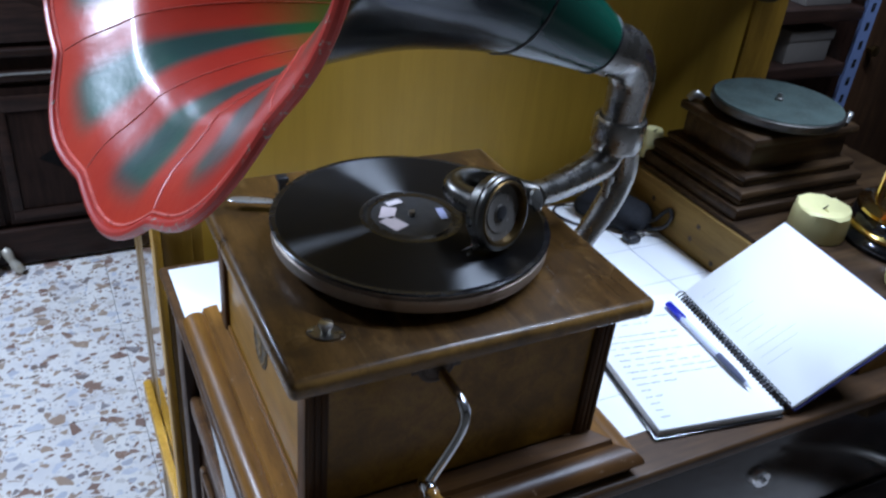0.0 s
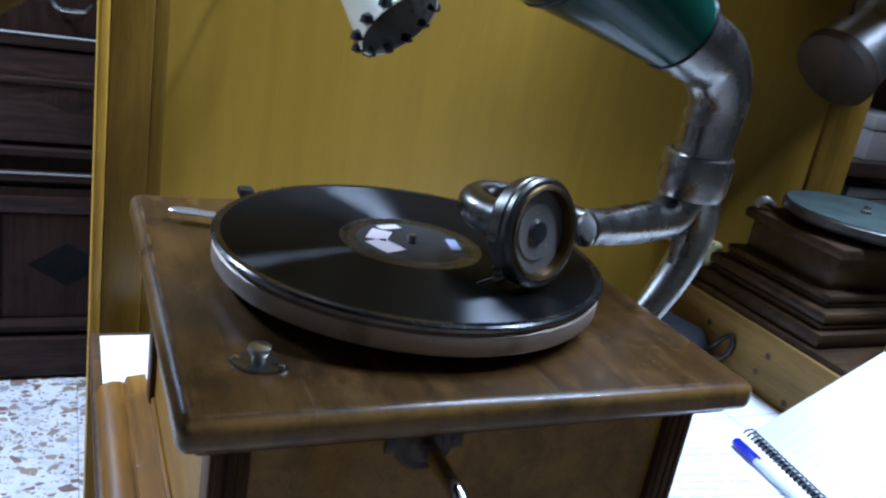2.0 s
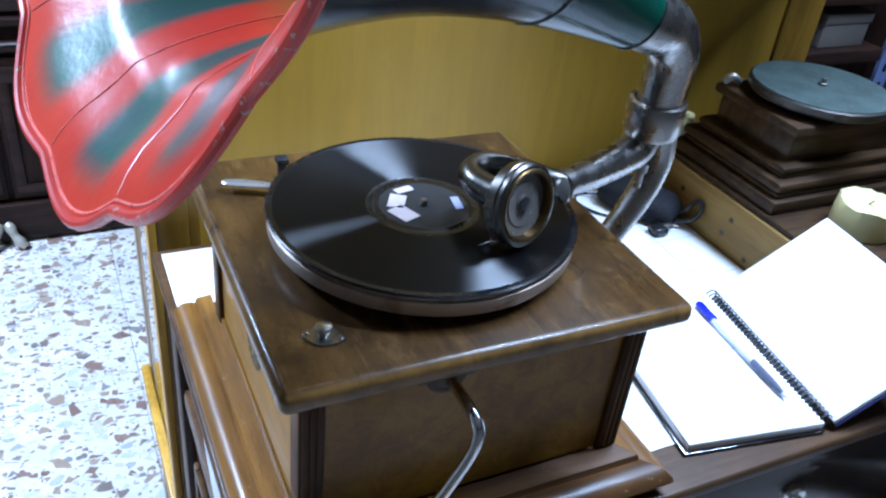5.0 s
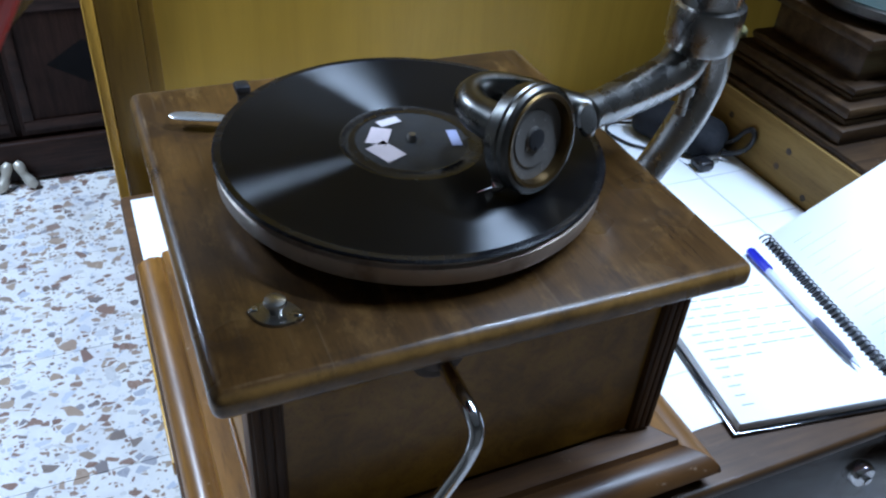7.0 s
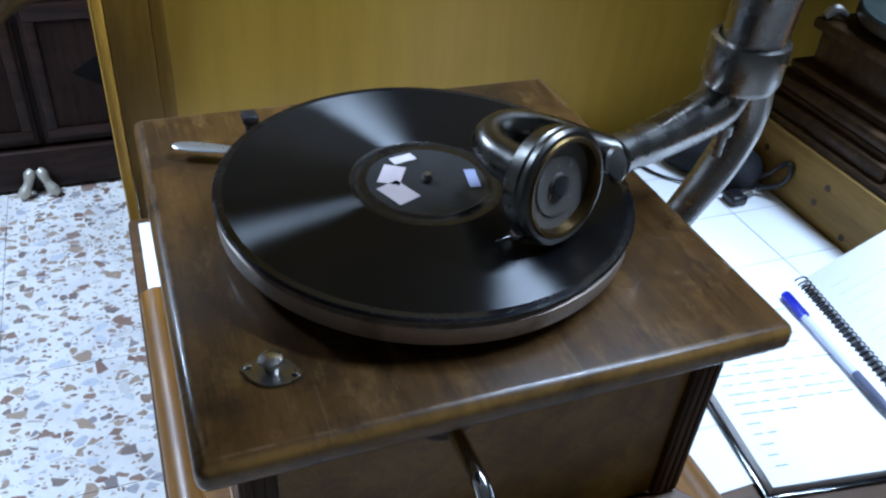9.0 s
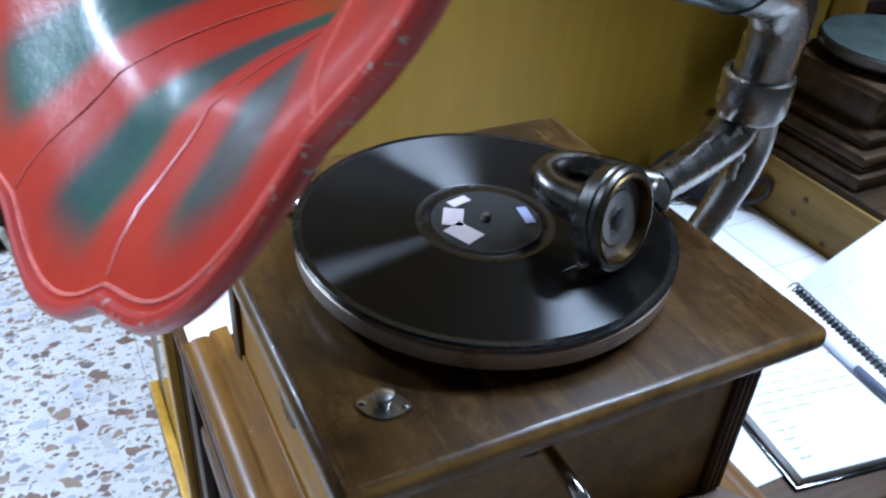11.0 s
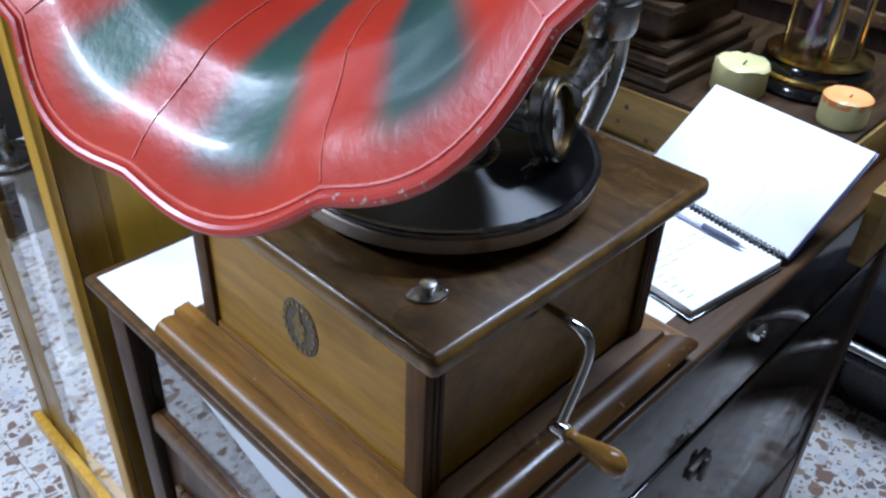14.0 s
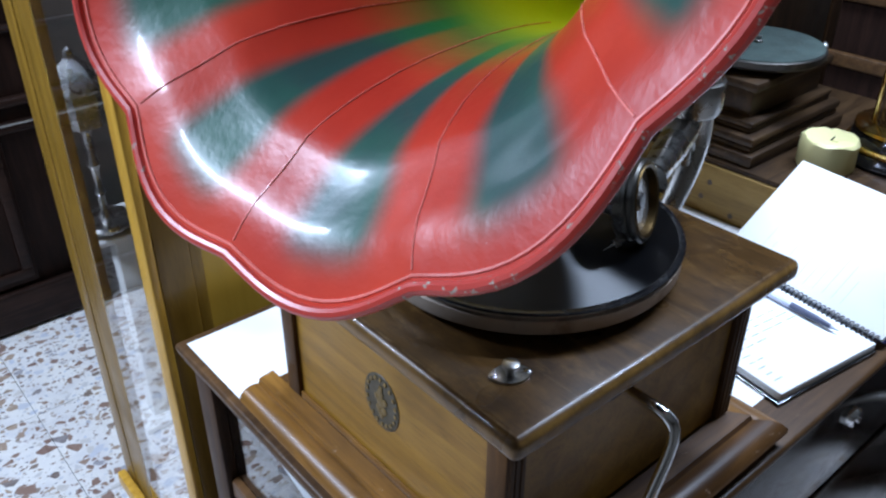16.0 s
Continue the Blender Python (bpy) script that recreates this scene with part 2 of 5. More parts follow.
def terrazzo():
    n = Nodes("terrazzo")
    geo = n.tree.nodes.new("ShaderNodeNewGeometry")
    pos = geo.outputs["Position"]
    warp = n.add("ShaderNodeTexNoise", Vector=pos, Scale=30.0, Detail=2.0)
    vec = n.tree.nodes.new("ShaderNodeVectorMath")
    vec.operation = "MULTIPLY_ADD"
    n.put(vec, "i0", warp.outputs["Color"])
    n.put(vec, "i1", (0.012, 0.012, 0.0))
    n.put(vec, "i2", pos)
    cloud = n.noise(pos, 9.0, 4)
    col = n.mix(n.step(cloud, 0.35, 0.7), (0.77, 0.735, 0.685), (0.64, 0.615, 0.60))
    palette = [(0.0, (0.20, 0.11, 0.085)), (0.25, (0.30, 0.19, 0.14)), (0.45, (0.42, 0.31, 0.22)), (0.62, (0.17, 0.13, 0.115)), (0.80, (0.58, 0.62, 0.70)), (1.0, (0.66, 0.61, 0.54))]
    for scale, edge, share, seed in ((78.0, 0.16, 0.64, 3.7), (38.0, 0.13, 0.60, 0.0), (21.0, 0.19, 0.62, 9.1)):
        off = n.add("ShaderNodeMapping", Vector=vec.outputs[0], Location=(seed, seed * 0.7, 0), Scale=(1.0, 1.25, 0.0))
        cell = n.add("ShaderNodeTexVoronoi", Vector=off.outputs[0], Scale=scale)
        rim = n.add("ShaderNodeTexVoronoi", Vector=off.outputs[0], Scale=scale)
        rim.feature = "DISTANCE_TO_EDGE"
        sep = n.add("ShaderNodeSeparateColor", Color=cell.outputs["Color"])
        inside = n.step(rim.outputs[0], edge * 0.85, edge)
        chosen = n.math("GREATER_THAN", sep.outputs[0], share)
        chip = n.ramp(sep.outputs[1], palette)
        tone = n.mix(n.math("MULTIPLY", n.noise(pos, 160.0, 3), 0.35), chip, (0.3, 0.24, 0.2))
        col = n.mix(n.math("MULTIPLY", inside, chosen), col, tone)
    grime = n.noise(pos, 3.5, 4)
    col = n.mix(n.math("MULTIPLY", n.step(grime, 0.5, 0.75), 0.25), col, (0.4, 0.36, 0.31))
    n.bump(grime, 0.03)
    return n.finish(col, n.step(cloud, 0.3, 0.7, 0.22, 0.36), 0.0, 0.1)


M_FLOOR = terrazzo()
M_JOINT = paint("cement_joint", (0.42, 0.40, 0.37), 0.8, 0.1, 60.0, 0.2)


def record_material():
    """Black shellac whose fine circular grooves spread light across them."""
    n = Nodes("shellac")
    tan = n.tree.nodes.new("ShaderNodeTangent")
    tan.direction_type, tan.axis = "RADIAL", "Z"
    v = n.noise(n.coords("Object"), 60.0, 4)
    gloss = n.add("ShaderNodeBsdfAnisotropic", Color=(0.9, 0.9, 0.9, 1), Roughness=n.step(v, 0.3, 0.7, 0.365, 0.39), Anisotropy=0.685, Tangent=tan.outputs[0])
    n.finish(n.mix(v, (0.0022, 0.0022, 0.0026), (0.004, 0.004, 0.0045)), 0.4, 0.0, 0.0, 0.0)
    gloss.distribution = "BECKMANN"
    mixed = n.add("ShaderNodeMixShader", Fac=0.052, i1=n.bsdf.outputs[0], i2=gloss.outputs[0])
    n.tree.links.new(mixed.outputs[0], n.tree.nodes["Material Output"].inputs[0])
    return n.mat


M_RECORD = record_material()
M_RECPLAIN = paint("shellac_plain", (0.004, 0.004, 0.005), 0.22, 0.2, 80.0, 0.05)


def horn_inside():
    """Red enamel with one soft green drop in each petal, green towards the throat and yellow inside it."""
    n = Nodes("airbrushed_petals")
    uv = n.add("ShaderNodeSeparateXYZ", Vector=n.coords("UV")).outputs
    f, v = uv[0], uv[1]
    off = n.math("ABSOLUTE", n.math("SUBTRACT", f, 0.5))
    head = n.step(v, 0.30, 0.80, 0.13, 0.270)
    soft = n.math("DIVIDE", off, head)
    drop = n.step(soft, 0.50, 1.30, 1.0, 0.0)
    drop = n.math("MULTIPLY", drop, n.step(v, 0.83, 0.955, 1.0, 0.0))
    grain = n.noise(n.coords("Object"), 45.0, 4)
    slow = n.noise(n.coords("Object"), 9.0, 3)
    red = n.mix(n.step(slow, 0.3, 0.7), (0.64, 0.058, 0.028), (0.52, 0.038, 0.022))
    green = n.mix(n.step(slow, 0.35, 0.65), (0.003, 0.135, 0.088), (0.004, 0.085, 0.074))
    col = n.mix(n.math("MULTIPLY", drop, 0.95), red, green)
    col = n.mix(n.step(v, 0.24, 0.46, 1.0, 0.0), col, (0.020, 0.24, 0.05))
    col = n.mix(n.step(v, 0.18, 0.32, 1.0, 0.0), col, (0.74, 0.74, 0.02))
    chip = n.noise(n.coords("Object"), 120.0, 3, 0.7)
    col = n.mix(n.math("MULTIPLY", n.step(chip, 0.72, 0.76), n.step(v, 0.85, 1.0)), col, (0.55, 0.5, 0.45))
    n.bump(grain, 0.30, 0.0020)
    out = n.finish(col, 0.32, 0.0, 0.24, 0.28)
    n.put(n.bsdf, "Coat_Roughness", 0.11)
    return out


def horn_outside():
    n = Nodes("dark_green_enamel")
    v = n.add("ShaderNodeSeparateXYZ", Vector=n.coords("UV")).outputs[1]
    grain = n.noise(n.coords("Object"), 60.0, 4)
    col = n.mix(n.step(v, 0.0, 0.22), (0.002, 0.050, 0.031), (0.003, 0.006, 0.008))
    n.bump(grain, 0.08, 0.001)
    return n.finish(col, 0.22, 0.0, 0.18, 0.16)


M_HORNIN, M_HORNOUT = horn_inside(), horn_outside()


# ---------------------------------------------------------------- mesh helpers
def box_bm(x0, y0, z0, x1, y1, z1, bevel=0.0, segs=2):
    bm = bmesh.new()
    bmesh.ops.create_cube(bm, size=1.0, matrix=Matrix.Translation(((x0 + x1) / 2, (y0 + y1) / 2, (z0 + z1) / 2)) @ Matrix.Diagonal((abs(x1 - x0), abs(y1 - y0), abs(z1 - z0), 1)))
    if bevel:
        bmesh.ops.bevel(bm, geom=bm.edges[:], offset=bevel, segments=segs, profile=0.5, affect="EDGES")
    return bm


def lathe_bm(profile, segs=48, m=None):
    """A turned form from (radius, height) pairs."""
    bm = bmesh.new()
    rings = []
    for r, h in profile:
        if r < 1e-6:
            rings.append([bm.verts.new((0, 0, h))])
        else:
            rings.append([bm.verts.new((r * math.cos(2 * math.pi * i / segs), r * math.sin(2 * math.pi * i / segs), h)) for i in range(segs)])
    for a, b in zip(rings, rings[1:]):
        for i in range(segs):
            j = (i + 1) % segs
            if len(a) == 1 and len(b) > 1:
                bm.faces.new((a[0], b[i], b[j]))
            elif len(b) == 1 and len(a) > 1:
                bm.faces.new((a[i], a[j], b[0]))
            elif len(a) > 1:
                bm.faces.new((a[i], a[j], b[j], b[i]))
    bmesh.ops.recalc_face_normals(bm, faces=bm.faces[:])
    if m is not None:
        bmesh.ops.transform(bm, matrix=m, verts=bm.verts[:])
    return bm


def smooth_path(points, n):
    """A Catmull-Rom line of n points through the given ones; each may carry further values (a radius)."""
    p = np.array(points, float)
    p = np.vstack([2 * p[0] - p[1], p, 2 * p[-1] - p[-2]])
    out = []
    for t in np.linspace(0, len(p) - 3 - 1e-6, n):
        i, u = int(t), t - int(t)
        a, b, c, d = p[i:i + 4]
        out.append(0.5 * (2 * b + (c - a) * u + (2 * a - 5 * b + 4 * c - d) * u * u + (3 * b - a - 3 * c + d) * u ** 3))
    return np.array(out)


def tube_bm(points, n=24, segs=20, closed=False):
    """A round pipe along points (x, y, z, radius)."""
    line = smooth_path(points, n) if n else np.array(points, float)
    bm = bmesh.new()
    rings, side = [], None
    for i, p in enumerate(line):
        a = line[(i + 1) % len(line)] if closed else line[min(i + 1, len(line) - 1)]
        b = line[i - 1] if closed else line[max(i - 1, 0)]
        t = Vector((a - b)[:3]).normalized()
        if side is None:
            side = t.cross(Vector((0, 0, 1)) if abs(t.z) < 0.9 else Vector((0, 1, 0))).normalized()
        side = (side - t * side.dot(t)).normalized()
        up = t.cross(side)
        c = Vector(p[:3])
        rings.append([bm.verts.new(c + (side * math.cos(2 * math.pi * k / segs) + up * math.sin(2 * math.pi * k / segs)) * p[3]) for k in range(segs)])
    pairs = list(zip(rings, rings[1:])) + ([(rings[-1], rings[0])] if closed else [])
    for a, b in pairs:
        for k in range(segs):
            j = (k + 1) % segs
            bm.faces.new((a[k], a[j], b[j], b[k]))
    if not closed:
        bm.faces.new(rings[0][::-1])
        bm.faces.new(rings[-1])
    bmesh.ops.recalc_face_normals(bm, faces=bm.faces[:])
    return bm


def merge(*bms):
    out = bms[0]
    for other in bms[1:]:
        me = bpy.data.meshes.new("tmp")
        other.to_mesh(me)
        out.from_mesh(me)
        bpy.data.meshes.remove(me)
        other.free()
    return out


def turned(bm, m):
    bmesh.ops.transform(bm, matrix=m, verts=bm.verts[:])
    return bm


def aim(at, along):
    """A pose at a point whose z axis points along a direction."""
    return Matrix.Translation(at) @ Vector(along).to_track_quat("Z", "Y").to_matrix().to_4x4()


def shade(ob, angle=35):
    me = ob.data
    me.shade_smooth()
    me.set_sharp_from_angle(angle=radians(angle))


def link(name, bm, material, parent=None, label="", smooth=True):
    me = bpy.data.meshes.new(name)
    if parent is not None:
        base = parent.matrix_basis.translation if parent.parent is None else parent.parent.matrix_basis.translation
        bmesh.ops.translate(bm, vec=-base, verts=bm.verts[:])
    bm.to_mesh(me)
    bm.free()
    me.materials.append(material)
    ob = new(name, me)
    ob.parent = parent
    if smooth:
        shade(ob)
    if label:
        tagged(ob, label)
    return ob


def part(name, bm, material, parent, label=""):
    return link(name, bm, material, parent, label)


def thing(name, at, label, category, group="", kind=""):
    ob = new(name)
    ob.empty_display_size = 0.05
    ob.location = at
    return tagged(ob, label, category, group, kind)


def solid(name, bm, material, label, category="", kind="", group="", at=None):
    """A top-level thing of one mesh, with its origin at its base."""
    if at is None:
        lo = [min(v.co[i] for v in bm.verts) for i in range(3)]
        hi = [max(v.co[i] for v in bm.verts) for i in range(3)]
        at = ((lo[0] + hi[0]) / 2, (lo[1] + hi[1]) / 2, lo[2])
    bmesh.ops.translate(bm, vec=-Vector(at), verts=bm.verts[:])
    ob = link(name, bm, material)
    ob.location = at
    return tagged(ob, label, category, group, kind)


# ---------------------------------------------------------------- the room
RX0, RX1, RY0, RY1, RH = -2.8, 3.0, -2.6, 2.9, 2.8
floor = solid("floor", box_bm(RX0, RY0, -0.12, RX1, RY1, -0.006), M_JOINT, "pale terrazzo floor with brown and grey stone chips", "floor", "structure")
solid("ceiling", box_bm(RX0, RY0, RH, RX1, RY1, RH + 0.12), M_CEIL, "plain white painted ceiling", "ceiling", "structure")
solid("wall_north", box_bm(RX0 - 0.15, RY1, -0.12, RX1 + 0.15, RY1 + 0.15, RH + 0.12), M_WALL, "plain tan plaster wall", "wall", "structure")
solid("wall_south", box_bm(RX0 - 0.15, RY0 - 0.15, -0.12, RX1 + 0.15, RY0, RH + 0.12), M_WALL, "plain tan plaster wall", "wall", "structure")
solid("wall_west", box_bm(RX0 - 0.15, RY0, -0.12, RX0, RY1, RH + 0.12), M_WALL, "plain tan plaster wall", "wall", "structure")
solid("wall_east", box_bm(RX1, RY0, -0.12, RX1 + 0.15, RY1, RH + 0.12), M_WALL, "plain tan plaster wall", "wall", "structure")

for X, Y, Z, A, W in TUBES:
    fx = thing("ceiling_light", (X, Y, RH), "white fluorescent batten fixed to the ceiling", "ceiling light", "ceiling lights")
    part("housing", turned(box_bm(-0.64, -0.07, -0.06, 0.64, 0.07, 0.0, 0.008), pose(X, Y, RH, 0, 0, A)), M_WHITE, fx)
    for e in (-0.62, 0.62):
        part("lamp_holder", turned(box_bm(e - 0.012, -0.05, -0.11, e + 0.012, 0.05, -0.06, 0.004), pose(X, Y, RH, 0, 0, A)), M_WHITE, fx)

# ---------------------------------------------------------------- the desk under the gramophone
DT = 1.015
DX0, DX1, DY0, DY1 = -0.022, 1.12, -0.024, 0.504


def desk():
    d = thing("display_desk", (0.6, 0.2, 0.0), "dark-stained wooden display desk with glazed side and moulded top edge", "desk")
    part("desktop", box_bm(DX0, DY0, DT - 0.012, DX1, DY1, DT, 0.0045, 3), M_DESK, d)
    part("top_moulding", box_bm(DX0 + 0.005, DY0 + 0.005, DT - 0.024, DX1 - 0.005, DY1 - 0.005, DT - 0.0122, 0.004, 3), M_PLINTH_X, d)
    x0, x1, y0, y1, zt = DX0 + 0.012, DX1 - 0.012, DY0 + 0.014, DY1 - 0.012, DT - 0.0242
    for x in (x0, x1 - 0.04):
        for y in (y0, y1 - 0.04):
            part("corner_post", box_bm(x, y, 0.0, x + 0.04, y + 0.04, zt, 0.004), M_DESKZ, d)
    # glazed left side with a rail and framed panels
    for z0, z1 in ((zt - 0.008, zt), (0.805, 0.835), (0.10, 0.16)):
        part("side_rail", box_bm(x0 + 0.004, y0 + 0.04, z0, x0 + 0.03, y1 - 0.04, z1, 0.006), M_PLINTH_X, d)
    part("side_glass", box_bm(x0 + 0.014, y0 + 0.04, 0.835, x0 + 0.018, y1 - 0.04, zt - 0.008), M_GLASS, d, "clear glass side pane")
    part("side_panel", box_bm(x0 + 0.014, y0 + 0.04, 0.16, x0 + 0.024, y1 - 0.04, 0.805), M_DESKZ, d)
    part("side_moulding", merge(box_bm(x0 + 0.006, y0 + 0.06, 0.20, x0 + 0.014, y0 + 0.075, 0.72, 0.003), box_bm(x0 + 0.006, y1 - 0.075, 0.20, x0 + 0.014, y1 - 0.06, 0.72, 0.003), box_bm(x0 + 0.006, y0 + 0.0755, 0.705, x0 + 0.014, y1 - 0.0755, 0.72, 0.003)), M_DESK, d)
    # front: dark polished fall-front with a low rail
    front = part("drawer_front", box_bm(x0 + 0.0405, y0 + 0.004, 0.818, x1 - 0.0405, y0 + 0.022, zt - 0.001, 0.003), M_FRONT, d, "dark polished drawer front")
    lower = part("fall_front", box_bm(x0 + 0.0405, y0 + 0.004, 0.30, x1 - 0.0405, y0 + 0.022, 0.802, 0.003), M_FRONT, d, "dark polished fall front")
    part("drawer_rail", box_bm(x0 + 0.0405, y0 + 0.012, 0.8022, x1 - 0.0405, y0 + 0.024, 0.8178), M_BLACK, d)
    part("front_rail", box_bm(x0 + 0.0405, y0 + 0.002, 0.06, x1 - 0.0405, y0 + 0.024, 0.2995, 0.003), M_DESK, d)
    part("catch", merge(box_bm(0.470, y0 - 0.004, 0.722, 0.520, y0 + 0.0035, 0.742, 0.001), box_bm(0.488, y0 - 0.012, 0.712, 0.502, y0 - 0.0042, 0.752, 0.002)), M_DULL, lower, "small nickel catch")
    part("lock", lathe_bm([(0, 0.010), (0.004, 0.010), (0.004, 0.006), (0.011, 0.006), (0.013, 0.003), (0.013, -0.006)], 24, aim((0.562, y0 + 0.001, 0.919), (0, -1, 0))), M_CHROME, front, "round nickel lock")
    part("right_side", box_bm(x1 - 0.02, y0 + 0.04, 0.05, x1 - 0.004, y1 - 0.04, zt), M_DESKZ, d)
    part("back_board", box_bm(x0 + 0.04, y1 - 0.02, 0.05, x1 - 0.04, y1 - 0.008, zt), M_DESK, d)
    part("bottom_board", box_bm(x0 + 0.04, y0 + 0.03, 0.05, x1 - 0.04, y1 - 0.02, 0.075), M_DESK, d)
    return d


desk()

# ---------------------------------------------------------------- showcase behind the desk
PX0, PX1, PY, PH = -0.021, 1.02, 0.541, 1.95


def showcase():
    s = thing("showcase", (0.5, 0.75, 0.0), "tall yellow varnished wooden showcase with a glazed side", "showcase")
    part("lipping", box_bm(PX0, PY, 0.0, PX0 + 0.011, PY + 0.03, PH, 0.003), M_LIP, s, "bright pine edge strip")
    part("stile", box_bm(PX0 + 0.0115, PY + 0.002, 0.0, 0.030, PY + 0.026, PH, 0.002), M_STILE, s)
    part("cover_strip", box_bm(0.0302, PY + 0.004, 0.0, 0.0440, PY + 0.026, PH, 0.001), M_STILE, s)
    part("front_panel", box_bm(0.0442, PY + 0.008, 0.0, 0.945, PY + 0.02, PH), M_PANEL, s, "yellow oak veneer panel")
    part("stile", box_bm(0.9455, PY + 0.002, 0.0, PX1, PY + 0.026, PH, 0.002), M_STILE, s)
    part("top_board", box_bm(PX0, PY, PH, PX1, 0.93, PH + 0.025, 0.003), M_STILE, s)
    part("rear_post", box_bm(PX0 + 0.0125, 0.800, 0.0, PX0 + 0.030, 0.860, PH, 0.003), M_STILE, s)
    part("rear_groove", box_bm(PX0 + 0.014, 0.8604, 0.0, PX0 + 0.030, 0.880, PH, 0.001), M_STILE, s)
    part("rear_post", box_bm(PX0 + 0.0125, 0.8804, 0.0, PX0 + 0.036, 0.926, PH, 0.003), M_STILE, s)
    part("side_rail", box_bm(PX0 - 0.004, PY + 0.0305, 0.455, PX0 + 0.0120, 0.926, 0.487, 0.004), M_LIP, s)
    part("lower_panel", box_bm(PX0 + 0.0125, PY + 0.0305, 0.02, PX0 + 0.020, 0.7995, 0.4545), M_PANEL, s)
    # board added above the view: shades the panel's right part, holds the can's hook
    part("unseen_shade_board", box_bm(0.62, 0.30, 1.64, PX1, PY - 0.0005, 1.665, 0.003), M_STILE, s)
    pane = part("side_pane", box_bm(PX0 + 0.0125, PY + 0.0305, 0.4555, PX0 + 0.0165, 0.7995, PH - 0.001), M_GLASS, s, "clear glass side pane")
    pane.visible_shadow = False
    return s


showcase()

# ---------------------------------------------------------------- the gramophone
LID = 1.22
RC = Vector((0.162, 0.155))
HC, HR = Vector((-0.048, 0.105, 1.565)), 0.226
PETALS, CUSP = 11, 62.5
# how far single petals swell and lean back
PETAL_SHAPE = {0: (0.048, -0.003), 1: (0.052, -0.006), 9: (0.030, 0.0025), 10: (0.053, -0.0065), 8: (0.060, 0.002)}
# how the hollows between petals stray: degrees, metres outwards, metres forwards
CUSP_SHIFT = {0: (-0.7, -0.001, 0.005), 1: (1.3, 0.007, 0.007), 2: (-0.8, -0.001, 0.003), 8: (0.0, 0.0, -0.007), 9: (-0.2, -0.0045, -0.014), 10: (-1.0, -0.0095, -0.0127)}
# horn stations: x, y, z, radius
HORN = [(0.320, 0.136, 1.408, 0.028), (0.262, 0.134, 1.438, 0.042), (0.205, 0.131, 1.466, 0.057), (0.145, 0.127, 1.491, 0.075),
        (0.088, 0.122, 1.514, 0.101), (0.042, 0.117, 1.532, 0.128), (0.005, 0.112, 1.546, 0.158), (-0.024, 0.108, 1.556, 0.192), (-0.048, 0.105, 1.565, HR)]


def horn_rings(inset, rows=46):
    """Rings of the scalloped horn: per ring its points, and the share of the flare that it has reached."""
    line = smooth_path(HORN, rows)
    segs = PETALS * 14
    rings, flare = [], []
    for i, p in enumerate(line):
        t = Vector((line[min(i + 1, rows - 1)] - line[max(i - 1, 0)])[:3]).normalized()
        if i > rows - 12:
            k = (i - rows + 12) / 11
            t = t.lerp(Vector((-0.966, -0.13, 0.225)), k).normalized()
        u = (-t).cross(Vector((0, 0, 1))).normalized()
        w = (-t).cross(u)
        v = (p[3] - 0.028) / (HR - 0.028)
        grow = max(0.0, (v - 0.15) / 0.85) ** 1.5
        ring = []
        for k in range(segs):
            f = (k % 14) / 14
            here, after = CUSP_SHIFT.get(k // 14, (0, 0, 0)), CUSP_SHIFT.get((k // 14 + 1) % PETALS, (0, 0, 0))
            turn, out, ahead = (p0 + (p1 - p0) * f for p0, p1 in zip(here, after))
            a = 360 * k / segs + CUSP + turn * v
            bulge = (0.5 - 0.5 * math.cos(2 * math.pi * f)) ** 0.62
            amp, lean = PETAL_SHAPE.get(k // 14, (0.074, 0.0))
            amp *= grow
            r = (p[3] - inset) * (1 + amp * bulge) + out * grow
            back = (lean * bulge - ahead) * max(0.0, v - 0.5) * 2
            ring.append(Vector(p[:3]) + (u * math.cos(radians(a)) + w * math.sin(radians(a))) * r - t * back)
        rings.append(ring)
        flare.append(v)
    return rings, flare, segs


def horn_shell(inset, flip, first=0, last=None):
    rings, flare, segs = horn_rings(inset)
    last = last or len(rings)
    bm = bmesh.new()
    uv = bm.loops.layers.uv.new("petals")
    verts = [[bm.verts.new(c) for c in r] for r in rings]
    for i in range(first, last - 1):
        for k in range(segs):
            j = (k + 1) % segs
            quad = [(i, k), (i, j), (i + 1, j), (i + 1, k)]
            face = bm.faces.new([verts[a][b] for a, b in (quad if flip else quad[::-1])])
            for loop, (a, b) in zip(face.loops, quad if flip else quad[::-1]):
                f = (k % 14) / 14 if b == k else (k % 14 + 1) / 14
                loop[uv].uv = (f, flare[a])
    bmesh.ops.delete(bm, geom=[v for v in bm.verts if not v.link_faces], context="VERTS")
    return bm


